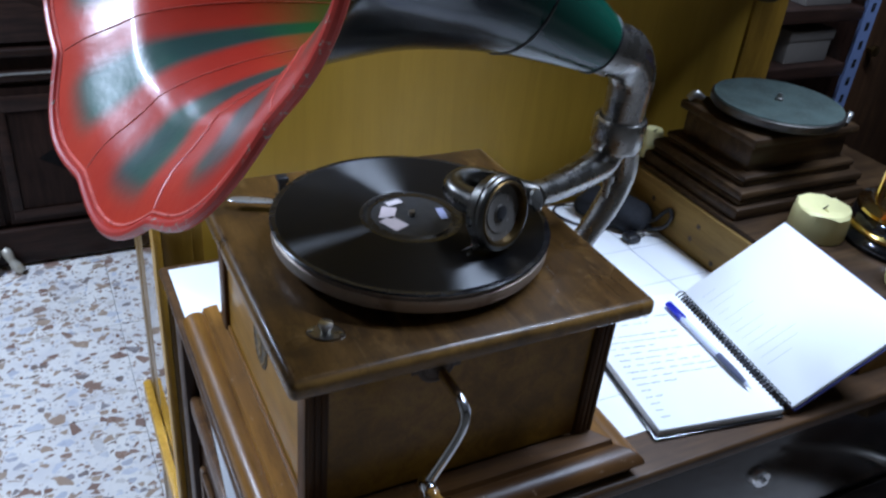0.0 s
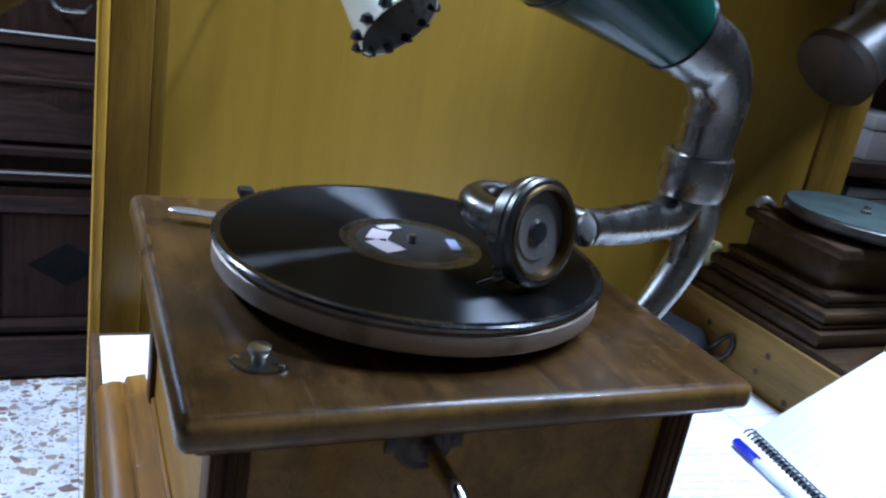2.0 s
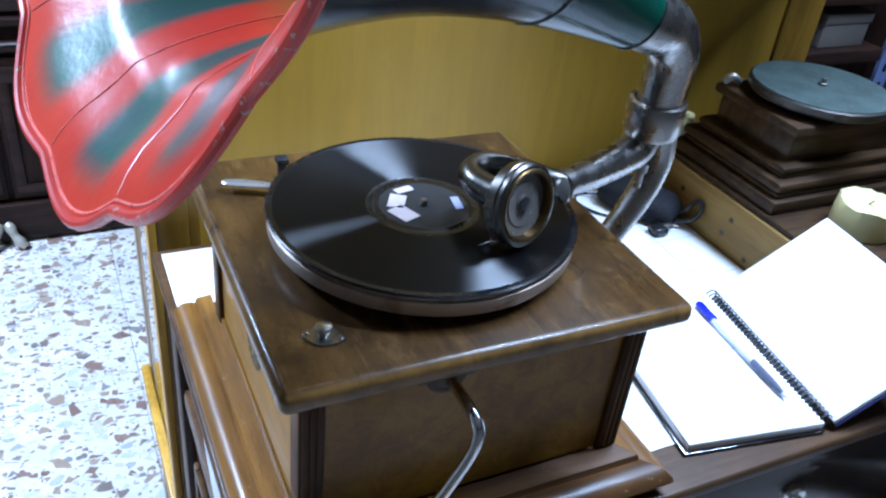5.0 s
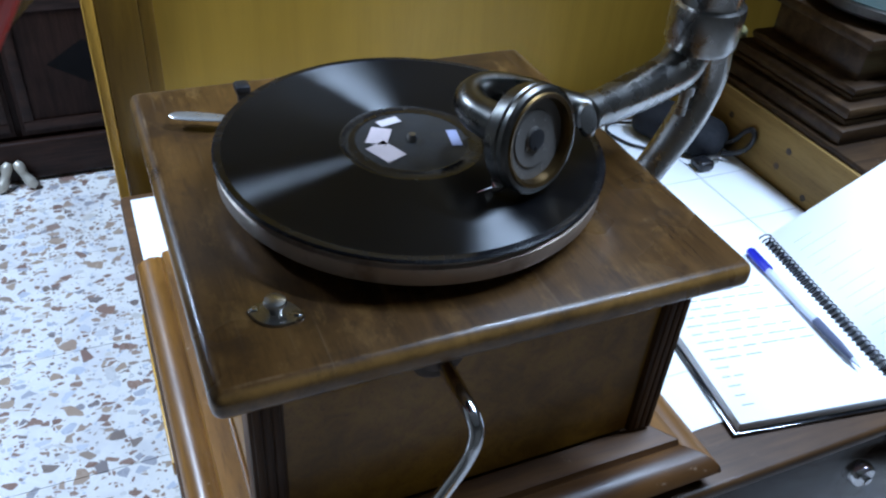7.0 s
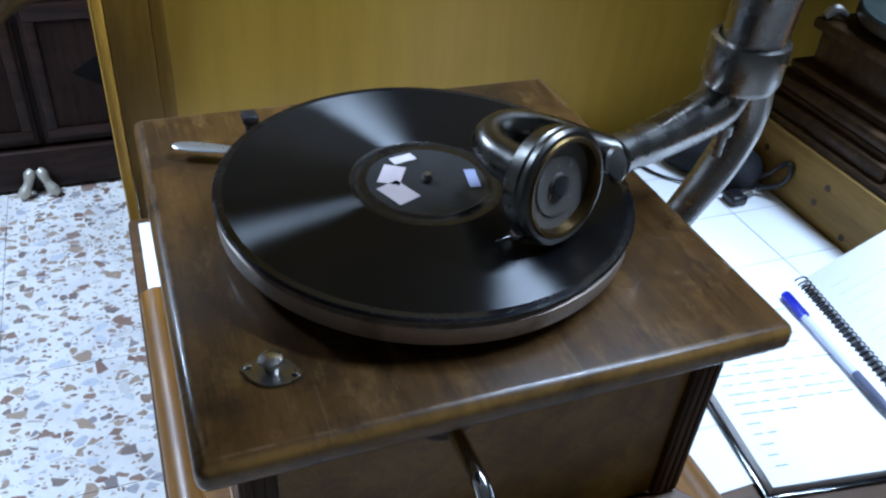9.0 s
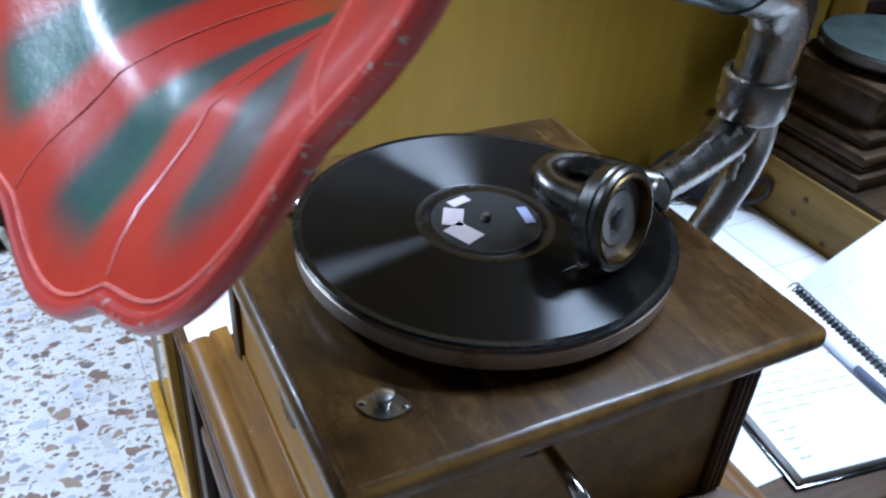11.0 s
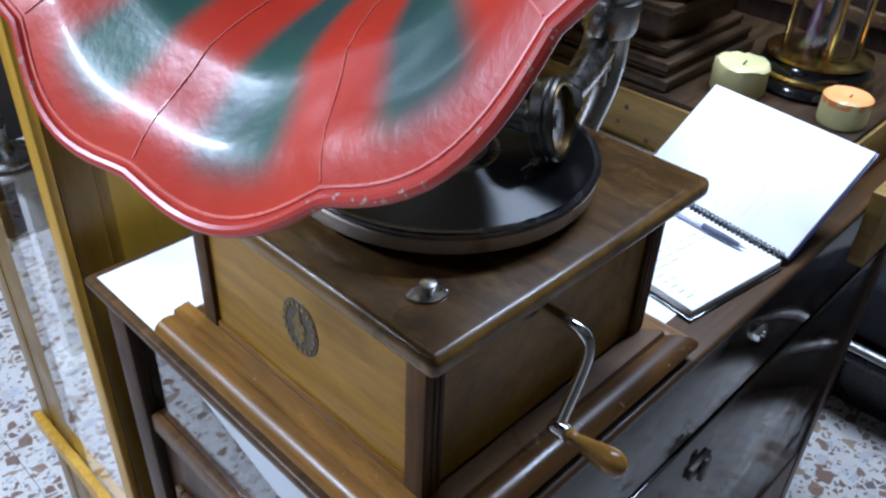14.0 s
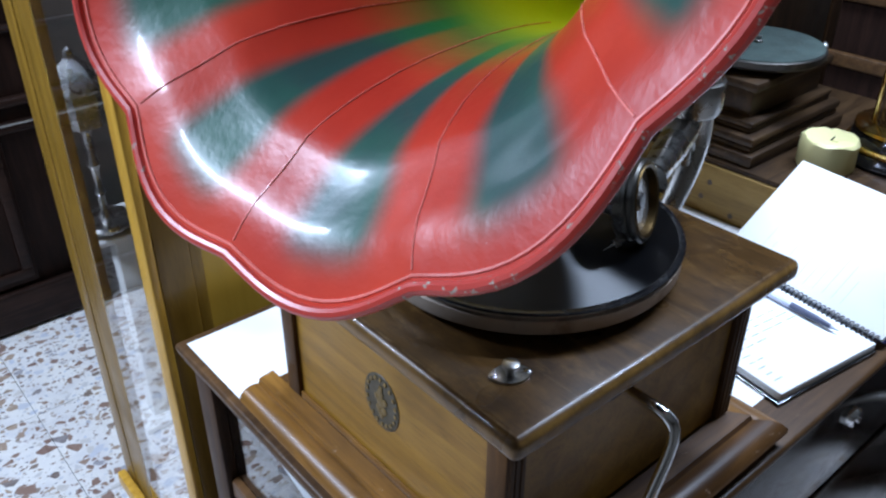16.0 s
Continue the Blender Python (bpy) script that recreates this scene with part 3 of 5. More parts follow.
def gramophone():
    g = thing("gramophone", (0.165, 0.16, DT), "table gramophone with brown wooden case and red and green flower horn", "gramophone")
    # moulded plinth: four sides and a base slab
    bx0, bx1, by0, by1 = 0.018, 0.316, 0.024, 0.321
    px0, px1, py0, py1 = -0.018, 0.352, -0.019, 0.354
    base = part("plinth", box_bm(px0 + 0.006, py0 + 0.006, DT, px1 - 0.006, py1 - 0.006, DT + 0.012, 0.003), M_PLINTH_X, g)
    zp = DT + 0.0125
    for side in "lrfb":
        if side in "lr":
            xo, xi = (px0, bx0) if side == "l" else (px1, bx1)
            prof = [(xo, zp), (xo - (xi - xo) * 0.04, zp + 0.003), (xo, zp + 0.008), (xo + (xi - xo) * 0.12, zp + 0.0125), (xo + (xi - xo) * 0.30, zp + 0.0148), (xo + (xi - xo) * 0.50, zp + 0.0142), (xo + (xi - xo) * 0.58, zp + 0.0125), (xo + (xi - xo) * 0.62, zp + 0.0185), (xo + (xi - xo) * 1.06, zp + 0.0205), (xo + (xi - xo) * 1.06, zp)]
            bm = bmesh.new()
            a = [bm.verts.new((x, py0 + (x - px0 if side == "l" else px1 - x) * (0.043 / 0.036), z)) for x, z in prof]
            b = [bm.verts.new((x, py1, z)) for x, z in prof]
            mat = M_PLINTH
        else:
            yo, yi = (py0, by0) if side == "f" else (py1, by1)
            prof = [(yo, zp), (yo - (yi - yo) * 0.04, zp + 0.003), (yo, zp + 0.008), (yo + (yi - yo) * 0.12, zp + 0.0125), (yo + (yi - yo) * 0.30, zp + 0.0148), (yo + (yi - yo) * 0.50, zp + 0.0142), (yo + (yi - yo) * 0.58, zp + 0.0125), (yo + (yi - yo) * 0.62, zp + 0.0185), (yo + (yi - yo) * 1.06, zp + 0.0205), (yo + (yi - yo) * 1.06, zp)]
            bm = bmesh.new()
            a = [bm.verts.new((px0 + (abs(y - yo) * 0.837 + 0.0004 if side == "f" else 0.0390), y, z)) for y, z in prof]
            b = [bm.verts.new((px1 - (abs(y - yo) * 0.837 + 0.0004 if side == "f" else 0.0390), y, z)) for y, z in prof]
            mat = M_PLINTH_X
        for i in range(len(prof) - 1):
            bm.faces.new((a[i], a[i + 1], b[i + 1], b[i]))
        bm.faces.new(a)
        bm.faces.new(b)
        bmesh.ops.recalc_face_normals(bm, faces=bm.faces[:])
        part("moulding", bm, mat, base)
    # case: four panels between fluted corner posts
    z0, z1 = zp + 0.0207, LID - 0.0195
    pw = 0.021
    for x in (bx0, bx1 - pw):
        for y in (by0, by1 - pw):
            post = merge(box_bm(x, y, z0, x + pw, y + pw, z1, 0.003))
            part("corner_post", post, M_POST, g)
            for e in (0.0030, 0.0085, 0.0140):
                yy = y - 0.0012 if y < 0.1 else y + pw - 0.0014
                part("bead", box_bm(x + e, yy, z0 + 0.002, x + e + 0.0045, yy + 0.0026, z1 - 0.002, 0.0010), M_POST, g)
    part("side_panel", box_bm(bx0 + 0.005, by0 + pw, z0, bx0 + 0.012, by1 - pw, z1), M_BODY, g, "honey-brown oak side panel")
    part("side_panel", box_bm(bx1 - 0.012, by0 + pw, z0, bx1 - 0.005, by1 - pw, z1), M_BODY, g)
    part("front_panel", box_bm(bx0 + pw, by0 + 0.005, z0, bx1 - pw, by0 + 0.012, z1), M_BODY, g)
    part("back_panel", box_bm(bx0 + pw, by1 - 0.012, z0, bx1 - pw, by1 - 0.005, z1), M_BODY, g)
    for a in ((bx0 + 0.002, by0 + pw, z0, bx0 + 0.0048, by1 - pw, z0 + 0.008), (bx0 + 0.002, by0 + pw, z1 - 0.010, bx0 + 0.0048, by1 - pw, z1)):
        part("panel_bead", box_bm(*a, 0.001), M_PLINTH, g)
    # emblem on the side: a worn oval transfer
    em = lathe_bm([(0, 0.0006), (0.0245, 0.0006), (0.025, 0.0)], 32, Matrix.Translation((bx0 + 0.0048, 0.171, 1.127)) @ pose(0, 0, 0, 0, -90, 0) @ Matrix.Diagonal((1.12, 0.92, 1, 1)))
    badge = part("emblem", em, paint("transfer_brown", (0.048, 0.036, 0.017), 0.45, 0.25, 90.0, 0.05), g, "worn dark oval transfer")
    tan = paint("transfer_tan", (0.22, 0.135, 0.038), 0.5, 0.35, 160.0, 0.05)
    em_m = Matrix.Translation((bx0 + 0.0042, 0.171, 1.127)) @ pose(0, 0, 0, 0, -90, 0) @ Matrix.Diagonal((1.12, 0.92, 1, 1))
    for k in range(18):
        part("emblem_bead", lathe_bm([(0, 0.0011), (0.0016, 0.0010), (0.0021, 0.0006)], 8, em_m @ pose(0, 0, 0, 0, 0, 20 * k) @ pose(0.0205, 0, 0)), tan, badge)
    for u, w, q in ((0.000, 0.000, 0.0055), (0.007, 0.001, 0.0045), (0.012, 0.000, 0.0030), (-0.007, 0.003, 0.0045), (-0.007, -0.004, 0.0040), (0.003, 0.006, 0.0035), (0.002, -0.006, 0.0032), (-0.012, 0.0, 0.0035)):
        part("emblem_figure", lathe_bm([(0, 0.0012), (q * 0.7, 0.0011), (q, 0.0006)], 9, em_m @ pose(u, w, 0)), tan, badge)
    # lid with a rounded front edge
    part("lid", box_bm(-0.001, -0.001, LID - 0.0185, 0.333, 0.330, LID, 0.0068, 5), M_LID, g, "walnut lid with rounded edges")
    part("lid_bead", box_bm(0.008, 0.010, LID - 0.0255, 0.325, 0.326, LID - 0.0189, 0.003, 2), M_POST, g)
    # turntable and record
    zt = LID + 0.006
    tt = part("turntable", lathe_bm([(0, 0), (0.100, 0), (0.118, 0.002), (0.1255, 0.004), (0.1268, 0.006), (0.1268, 0.0160), (0.1245, 0.0175), (0.1245, 0.0202), (0.05, 0.0202), (0, 0.0202)], 96, Matrix.Translation((RC.x, RC.y, zt))), paint("turntable_metal", (0.42, 0.34, 0.27), 0.42, 0.3, 40.0, 0.08, 0.45, 0.0, (0.22, 0.15, 0.10)), g, "dull nickel turntable rim")
    part("turntable_shaft", lathe_bm([(0.009, LID), (0.009, zt + 0.001)], 20, Matrix.Translation((RC.x, RC.y, 0))), M_NICKEL, g)
    zr = zt + 0.0204
    rec = part("record", lathe_bm([(0.1225, 0.0025), (0.0475, 0.0025)], 128, Matrix.Translation((RC.x, RC.y, zr))), M_RECORD, tt, "black shellac record")
    part("record_edge", lathe_bm([(0, 0), (0.1268, 0), (0.1280, 0.0008), (0.1280, 0.0018), (0.1268, 0.0027), (0.1240, 0.0027), (0.1225, 0.0025)], 128, Matrix.Translation((RC.x, RC.y, zr))), M_RECPLAIN, tt)
    part("run_out", lathe_bm([(0.0475, 0.0025), (0.0465, 0.0021), (0.0400, 0.0021), (0.0385, 0.0028), (0.0370, 0.0028)], 96, Matrix.Translation((RC.x, RC.y, zr))), M_RECPLAIN, tt)
    part("record_label", lathe_bm([(0.0370, 0.0027), (0, 0.0027)], 64, Matrix.Translation((RC.x, RC.y, zr))), paint("label_black", (0.005, 0.0045, 0.0045), 0.55, 0.3, 60.0, 0.05), tt, "black paper record label")
    for ang, r, w, h, tint in ((150, 0.022, 0.021, 0.014, (0.60, 0.50, 0.50)), (203, 0.023, 0.022, 0.016, (0.58, 0.48, 0.47)), (103, 0.028, 0.016, 0.008, (0.60, 0.53, 0.53)), (-10, 0.029, 0.007, 0.020, (0.36, 0.38, 0.56))):
        m = Matrix.Translation((RC.x, RC.y, zr + 0.0028)) @ pose(0, 0, 0, 0, 0, ang) @ pose(r, 0, 0, 0, 0, 90 if w > h else 0)
        part("label_patch", turned(box_bm(-w / 2, -h / 2, 0, w / 2, h / 2, 0.0004), m), paint("label_patch", tint, 0.5, 0.1, 200.0, 0.02), tt, "pale pink printed patch")
    part("spindle", lathe_bm([(0.0034, 0.001), (0.0034, 0.006), (0.0024, 0.0078), (0, 0.008)], 16, Matrix.Translation((RC.x, RC.y, zr))), M_NICKEL, tt)
    # speed regulator: oval plate, stem and button
    sp = Matrix.Translation((0.0435, 0.0495, LID)) @ pose(0, 0, 0, 0, 0, -28)
    plate = bmesh.new()
    outline = []
    for i in range(40):
        a = 2 * math.pi * i / 40
        outline.append((0.0158 * math.cos(a), (0.0050 + 0.0056 * abs(math.sin(a)) ** 1.5) * math.sin(a)))
    lo, hi = [plate.verts.new((x, y, 0)) for x, y in outline], [plate.verts.new((x * 0.97, y * 0.97, 0.0018)) for x, y in outline]
    plate.faces.new(hi)
    for i in range(40):
        plate.faces.new((lo[i], lo[(i + 1) % 40], hi[(i + 1) % 40], hi[i]))
    reg = part("speed_regulator", turned(plate, sp), M_NICKEL, g, "oval nickel plate with a button")
    part("button", lathe_bm([(0.0035, 0.001), (0.0035, 0.006), (0.0056, 0.0072), (0.0063, 0.0088), (0.0058, 0.0106), (0.003, 0.0114), (0, 0.0115)], 28, sp), M_SILVER, reg)
    for sx in (-0.0120, 0.0120):
        part("screw", lathe_bm([(0.0020, 0.0016), (0.0020, 0.0024), (0.0010, 0.0028), (0, 0.0028)], 14, sp @ Matrix.Translation((sx, 0, 0))), M_CHROME, reg)
    # brake lever
    blade = tube_bm([(0.022, 0.270, 0.0, 0.0022), (0.026, 0.268, 0.0, 0.0050), (0.036, 0.264, 0.0, 0.0062), (0.050, 0.258, 0.0, 0.0054), (0.064, 0.252, 0.0, 0.0040), (0.080, 0.246, 0.0, 0.0036)], 22, 12)
    turned(blade, Matrix.Translation((0, 0, LID + 0.0085)) @ Matrix.Diagonal((1, 1, 0.25, 1)))
    lev = part("brake_lever", blade, paint("flat_nickel", (0.46, 0.45, 0.43), 0.30, 0.15, 50.0, 0.04, 0.85, 0.0, (0.35, 0.33, 0.30)), g, "flat nickel brake lever")
    part("pivot", lathe_bm([(0.006, 0), (0.006, 0.010), (0.0035, 0.012), (0.0035, 0.016), (0, 0.0165)], 18, Matrix.Translation((0.066, 0.252, LID))), M_NICKEL, lev)
    part("brake_pad", merge(box_bm(0.071, 0.266, LID, 0.078, 0.273, LID + 0.020, 0.0015), box_bm(0.069, 0.262, LID + 0.0205, 0.080, 0.275, LID + 0.027, 0.002)), M_BLACK, lev)
    # side bracket and back arm
    part("bracket_plate", box_bm(0.3165, 0.128, 1.075, 0.3235, 0.192, 1.150, 0.003), M_NICKEL, g)
    part("bracket", tube_bm([(0.318, 0.160, 1.105, 0.0135), (0.340, 0.160, 1.134, 0.013), (0.370, 0.160, 1.184, 0.0125), (0.394, 0.160, 1.226, 0.0140), (0.404, 0.160, 1.262, 0.0140), (0.397, 0.158, 1.298, 0.0140)], 30, 24), M_NICKEL, g, "cast nickel support arm")
    part("collar", lathe_bm([(0.016, -0.003), (0.0235, -0.002), (0.0258, 0.003), (0.0262, 0.026), (0.0255, 0.030), (0.0216, 0.031)], 40, aim((0.382, 0.155, 1.294), (-0.03, -0.03, 1))), M_NICKEL, g)
    part("elbow", tube_bm([(0.382, 0.155, 1.300, 0.0210), (0.3805, 0.151, 1.340, 0.0208), (0.377, 0.147, 1.370, 0.0220), (0.360, 0.143, 1.392, 0.0240), (0.340, 0.139, 1.400, 0.0250), (0.310, 0.136, 1.412, 0.0255)], 34, 32), M_NICKEL, g, "bent nickel elbow pipe")
    arm = part("tonearm", tube_bm([(0.381, 0.160, 1.302, 0.0160), (0.377, 0.159, 1.284, 0.0170), (0.362, 0.153, 1.2735, 0.0162), (0.310, 0.130, 1.2745, 0.0140), (0.262, 0.109, 1.278, 0.0112)], 26, 24), M_NICKEL, g, "tapered nickel tonearm")
    part("tonearm_collar", lathe_bm([(0.0108, -0.006), (0.0126, -0.005), (0.0126, 0.006), (0.0108, 0.007)], 28, aim((0.266, 0.111, 1.278), (0.93, 0.4, 0))), M_NICKEL, arm)
    part("thumb_screw", merge(lathe_bm([(0.0035, -0.012), (0.0035, 0.0)], 12, aim((0.258, 0.102, 1.280), (0, -1, -0.1))), turned(lathe_bm([(0, -0.0035), (0.010, -0.0030), (0.0125, 0), (0.010, 0.0030), (0, 0.0035)], 24), aim((0.2550, 0.096, 1.2815), (-0.2, -0.75, 0.6)) @ Matrix.Diagonal((0.52, 0.9, 1, 1)))), M_NICKEL, arm)
    part("stay_screw", lathe_bm([(0.004, -0.014), (0.004, 0.002), (0.0065, 0.003), (0.0065, 0.010), (0.003, 0.012), (0, 0.012)], 16, Matrix.Translation((0.379, 0.152, 1.252))), M_NICKEL, arm)
    neck = part("gooseneck", tube_bm([(0.264, 0.110, 1.279, 0.0105), (0.250, 0.116, 1.282, 0.0105), (0.230, 0.131, 1.286, 0.0105), (0.210, 0.143, 1.287, 0.0105), (0.195, 0.139, 1.285, 0.0108), (0.191, 0.125, 1.283, 0.0115), (0.197, 0.108, 1.282, 0.0125), (0.203, 0.094, 1.282, 0.0135)], 44, 24), M_PEWTER, arm, "U-shaped nickel gooseneck")
    # soundbox
    nrm = Vector((0.34, -0.92, 0.19)).normalized()
    sm = aim((0.207, 0.085, 1.2835), nrm) @ Matrix.Scale(1.1, 4)
    sb = part("soundbox", lathe_bm([(0, -0.014), (0.014, -0.014), (0.017, -0.010), (0.026, -0.008), (0.0288, -0.005), (0.0288, -0.001), (0.0300, 0.0), (0.0300, 0.003), (0.0290, 0.0040), (0.0300, 0.0050), (0.0300, 0.0078), (0.0285, 0.0095), (0.0262, 0.0098)], 56, sm), M_PEWTER, g, "round nickel soundbox")
    part("front_ring", lathe_bm([(0.0265, 0.0096), (0.0255, 0.0108), (0.0235, 0.0100), (0.0225, 0.0060), (0.0225, 0.0040)], 56, sm), M_BRASS, sb, "aged brass retaining ring")
    part("diaphragm", lathe_bm([(0.0228, 0.0045), (0.016, 0.0042), (0.0155, 0.0050), (0.0070, 0.0046), (0.0065, 0.0060), (0, 0.0062)], 48, sm), paint("mica", (0.20, 0.18, 0.16), 0.2, 0.25, 120.0, 0.1, 0.3), sb, "grey mica diaphragm")
    part("centre_disc", lathe_bm([(0.0062, 0.0052), (0.0058, 0.0068), (0, 0.0072)], 24, sm), M_BLACK, sb)
    part("needle_bar", tube_bm([(0.205, 0.078, 1.288, 0.0012), (0.199, 0.078, 1.270, 0.0016), (0.191, 0.080, 1.256, 0.0030), (0.186, 0.082, 1.2535, 0.0036)], 14, 10), M_NICKEL, sb)
    part("needle_screw", lathe_bm([(0.0016, 0), (0.0016, 0.007), (0.004, 0.0075), (0.004, 0.0095), (0, 0.010)], 14, aim((0.188, 0.081, 1.2545), (-0.3, -0.5, 0.75))), M_CHROME, sb)
    part("needle", tube_bm([(0.187, 0.0815, 1.2545, 0.0010), (0.178, 0.086, zr + 0.0027, 0.0003)], 0, 8), M_CHROME, sb)
    # crank
    part("crank_escutcheon", merge(lathe_bm([(0, 0.004), (0.009, 0.004), (0.0115, 0.0022), (0.0150, 0.0030), (0.0172, 0.0015), (0.0172, -0.002)], 24, aim((0.133, 0.0285, 1.180), (0, -1, 0))), box_bm(0.110, 0.0270, 1.175, 0.156, 0.0288, 1.185, 0.0008)), M_RUST, g)
    crank = part("crank", tube_bm([(0.133, 0.030, 1.180, 0.0048), (0.133, -0.004, 1.180, 0.0048), (0.1335, -0.018, 1.178, 0.0048), (0.133, -0.0265, 1.169, 0.0046), (0.126, -0.029, 1.150, 0.0044), (0.103, -0.031, 1.112, 0.0044)], 34, 16), M_CHROME, g, "bent chrome winding crank")
    part("crank_eye", lathe_bm([(0, -0.007), (0.0062, -0.007), (0.0068, -0.005), (0.0068, 0.005), (0.0062, 0.007), (0, 0.007)], 20, aim((0.1025, -0.032, 1.1105), (0, -1, 0))), M_CHROME, crank)
    part("grip", lathe_bm([(0, 0.0), (0.0058, 0.0), (0.0064, 0.003), (0.0050, 0.006), (0.0058, 0.011), (0.0078, 0.022), (0.0098, 0.034), (0.0102, 0.039), (0.0082, 0.046), (0.0040, 0.0495), (0, 0.050)], 28, aim((0.1025, -0.040, 1.1105), (0.03, -1, 0.04))), wood("varnished_grip", (0.13, 0.060, 0.012), (0.25, 0.125, 0.030), "y", 0.12, 2.0), crank, "varnished wooden grip")
    # the horn
    outer = part("horn", horn_shell(0.0, True), M_HORNOUT, g, "black-green enamelled horn outside")
    part("horn_lining", horn_shell(0.0022, False), M_HORNIN, outer, "red enamel with soft green drops")
    rings, flare, segs = horn_rings(0.0)
    rim = [(*c, 0.0036) for c in rings[-1]]
    part("rim_bead", tube_bm(rim, 0, 10, True), M_RED, outer, "rolled red rim")
    inner = horn_rings(0.0024)[0]
    # second line inside the rim, pale to stand for the rim's highlight
    part("rim_line", tube_bm([(*a.lerp(b, 0.55), 0.0010) for a, b in zip(inner[-1], inner[-2])], 0, 6, True), M_SEAM, outer)
    for p in range(PETALS):
        line = [(*inner[i][p * 14], 0.0004 + 0.0002 * flare[i]) for i in range(14, len(inner), 2)]
        part("petal_seam", tube_bm(line, 0, 6), M_SEAM, outer)
    for i, r in ((0, 0.0014), (9, 0.0016)):
        part("neck_band", tube_bm([(*c, r) for c in rings[i][::7]], 0, 8, True), M_BLACK, outer)
    return g


gramophone()

# ---------------------------------------------------------------- on the desk
paper = thing("paper_sheet", (0.52, 0.26, DT + 0.0005), "white paper sheet with faint folds lying flat on the desk", "paper")
part("sheet", box_bm(0.354, 0.028, DT + 0.0005, 0.688, 0.492, DT + 0.0013), M_PAPER, paper)
M_FOLD = paint("crease_grey", (0.58, 0.59, 0.62), 0.7, 0.05, 60.0, 0.0)
for k in range(5):
    part("fold_line", box_bm(0.357, 0.085 + 0.086 * k, DT + 0.00135, 0.686, 0.0864 + 0.086 * k, DT + 0.0016), M_FOLD, paper)
for k in range(3):
    part("fold_line", box_bm(0.442 + 0.086 * k, 0.030, DT + 0.00165, 0.4434 + 0.086 * k, 0.490, DT + 0.0019), M_FOLD, paper)
solid("paper_sheet", box_bm(-0.012, 0.356, DT + 0.0015, 0.346, 0.490, DT + 0.0023), M_PAPER, "white paper strip behind the gramophone case", "paper")


def white_strip():
    """White strip added below the top before the glazed side, leaning out to catch light."""
    bm = bmesh.new()
    rows = []
    for k in range(15):
        u = k / 14
        y = 0.305 - 0.285 * u
        drop = 0.003 + 0.040 * u
        rows.append([bm.verts.new((-0.0125 + 0.0005 * math.sin(3 * u), y, DT - 0.0246)), bm.verts.new((-0.0125 - 0.0180 * u, y, DT - 0.0246 - drop))])
    for a, b in zip(rows, rows[1:]):
        bm.faces.new((a[0], b[0], b[1], a[1]))
    bmesh.ops.solidify(bm, geom=bm.faces[:], thickness=0.0008)
    solid("white_strip", bm, M_PAPER, "white strip added before the glazed desk side", "paper")


white_strip()


def notebook():
    """Open ring notebook: the left half lies flat, the right half leans on the wooden tray."""
    b = thing("notebook", (0.47, 0.10, DT + 0.0015), "open spiral notebook with white lined pages and blue cover", "notebook")
    m = Matrix.Translation((0.562, -0.010, DT + 0.0015)) @ pose(0, 0, 0, 0, 0, -8.2)
    part("cover", turned(box_bm(-0.168, -0.003, 0.0, -0.004, 0.230, 0.0025, 0.001), m), M_LACQUER, b, "black back cover")
    part("page_block", turned(box_bm(-0.164, 0.0, 0.0027, -0.006, 0.227, 0.012, 0.0012), m), M_PAPER, b)
    lines = bmesh.new()
    rng = random.Random(5)
    for i in range(19):
        y = 0.206 - 0.0105 * i
        x = -0.152
        while x < -0.152 + (0.10 if i < 14 else 0.012):
            w = rng.uniform(0.006, 0.02)
            lines = merge(lines, box_bm(x, y, 0.0121, x + w, y + 0.0011, 0.0123))
            x += w + rng.uniform(0.002, 0.008)
            if rng.random() < 0.12:
                break
    part("handwriting", turned(lines, m), M_INK, b, "faint illegible handwritten lines")
    tilt = m @ Matrix.Translation((0.004, 0, 0.006)) @ pose(0, 0, 0, 0, -36.6, 0)
    part("cover", turned(box_bm(0.004, -0.002, -0.0045, 0.169, 0.229, -0.002, 0.001), tilt), M_COVER, b, "dark blue cover")
    part("page_block", turned(box_bm(0.004, 0.0, -0.0018, 0.166, 0.227, 0.0040, 0.0012), tilt), M_PAPER, b)
    faint = bmesh.new()
    for i in range(12):
        y = 0.20 - 0.0125 * i
        faint = merge(faint, box_bm(0.018, y, 0.0041, 0.018 + rng.uniform(0.015, 0.06), y + 0.0007, 0.0042))
    part("handwriting", turned(faint, tilt), paint("pale_ink", (0.60, 0.63, 0.70), 0.6, 0.1, 50.0, 0.0), b)
    for i in range(36):
        y = 0.005 + i * 0.0062
        ring = [(0.0065 * math.cos(2 * math.pi * k / 10) * 1.2 - 0.001, y, 0.0105 + 0.0065 * math.sin(2 * math.pi * k / 10), 0.0009) for k in range(10)]
        part("spiral_ring", turned(tube_bm(ring, 0, 5, True), m), M_BLACK, b)
    return b


notebook()


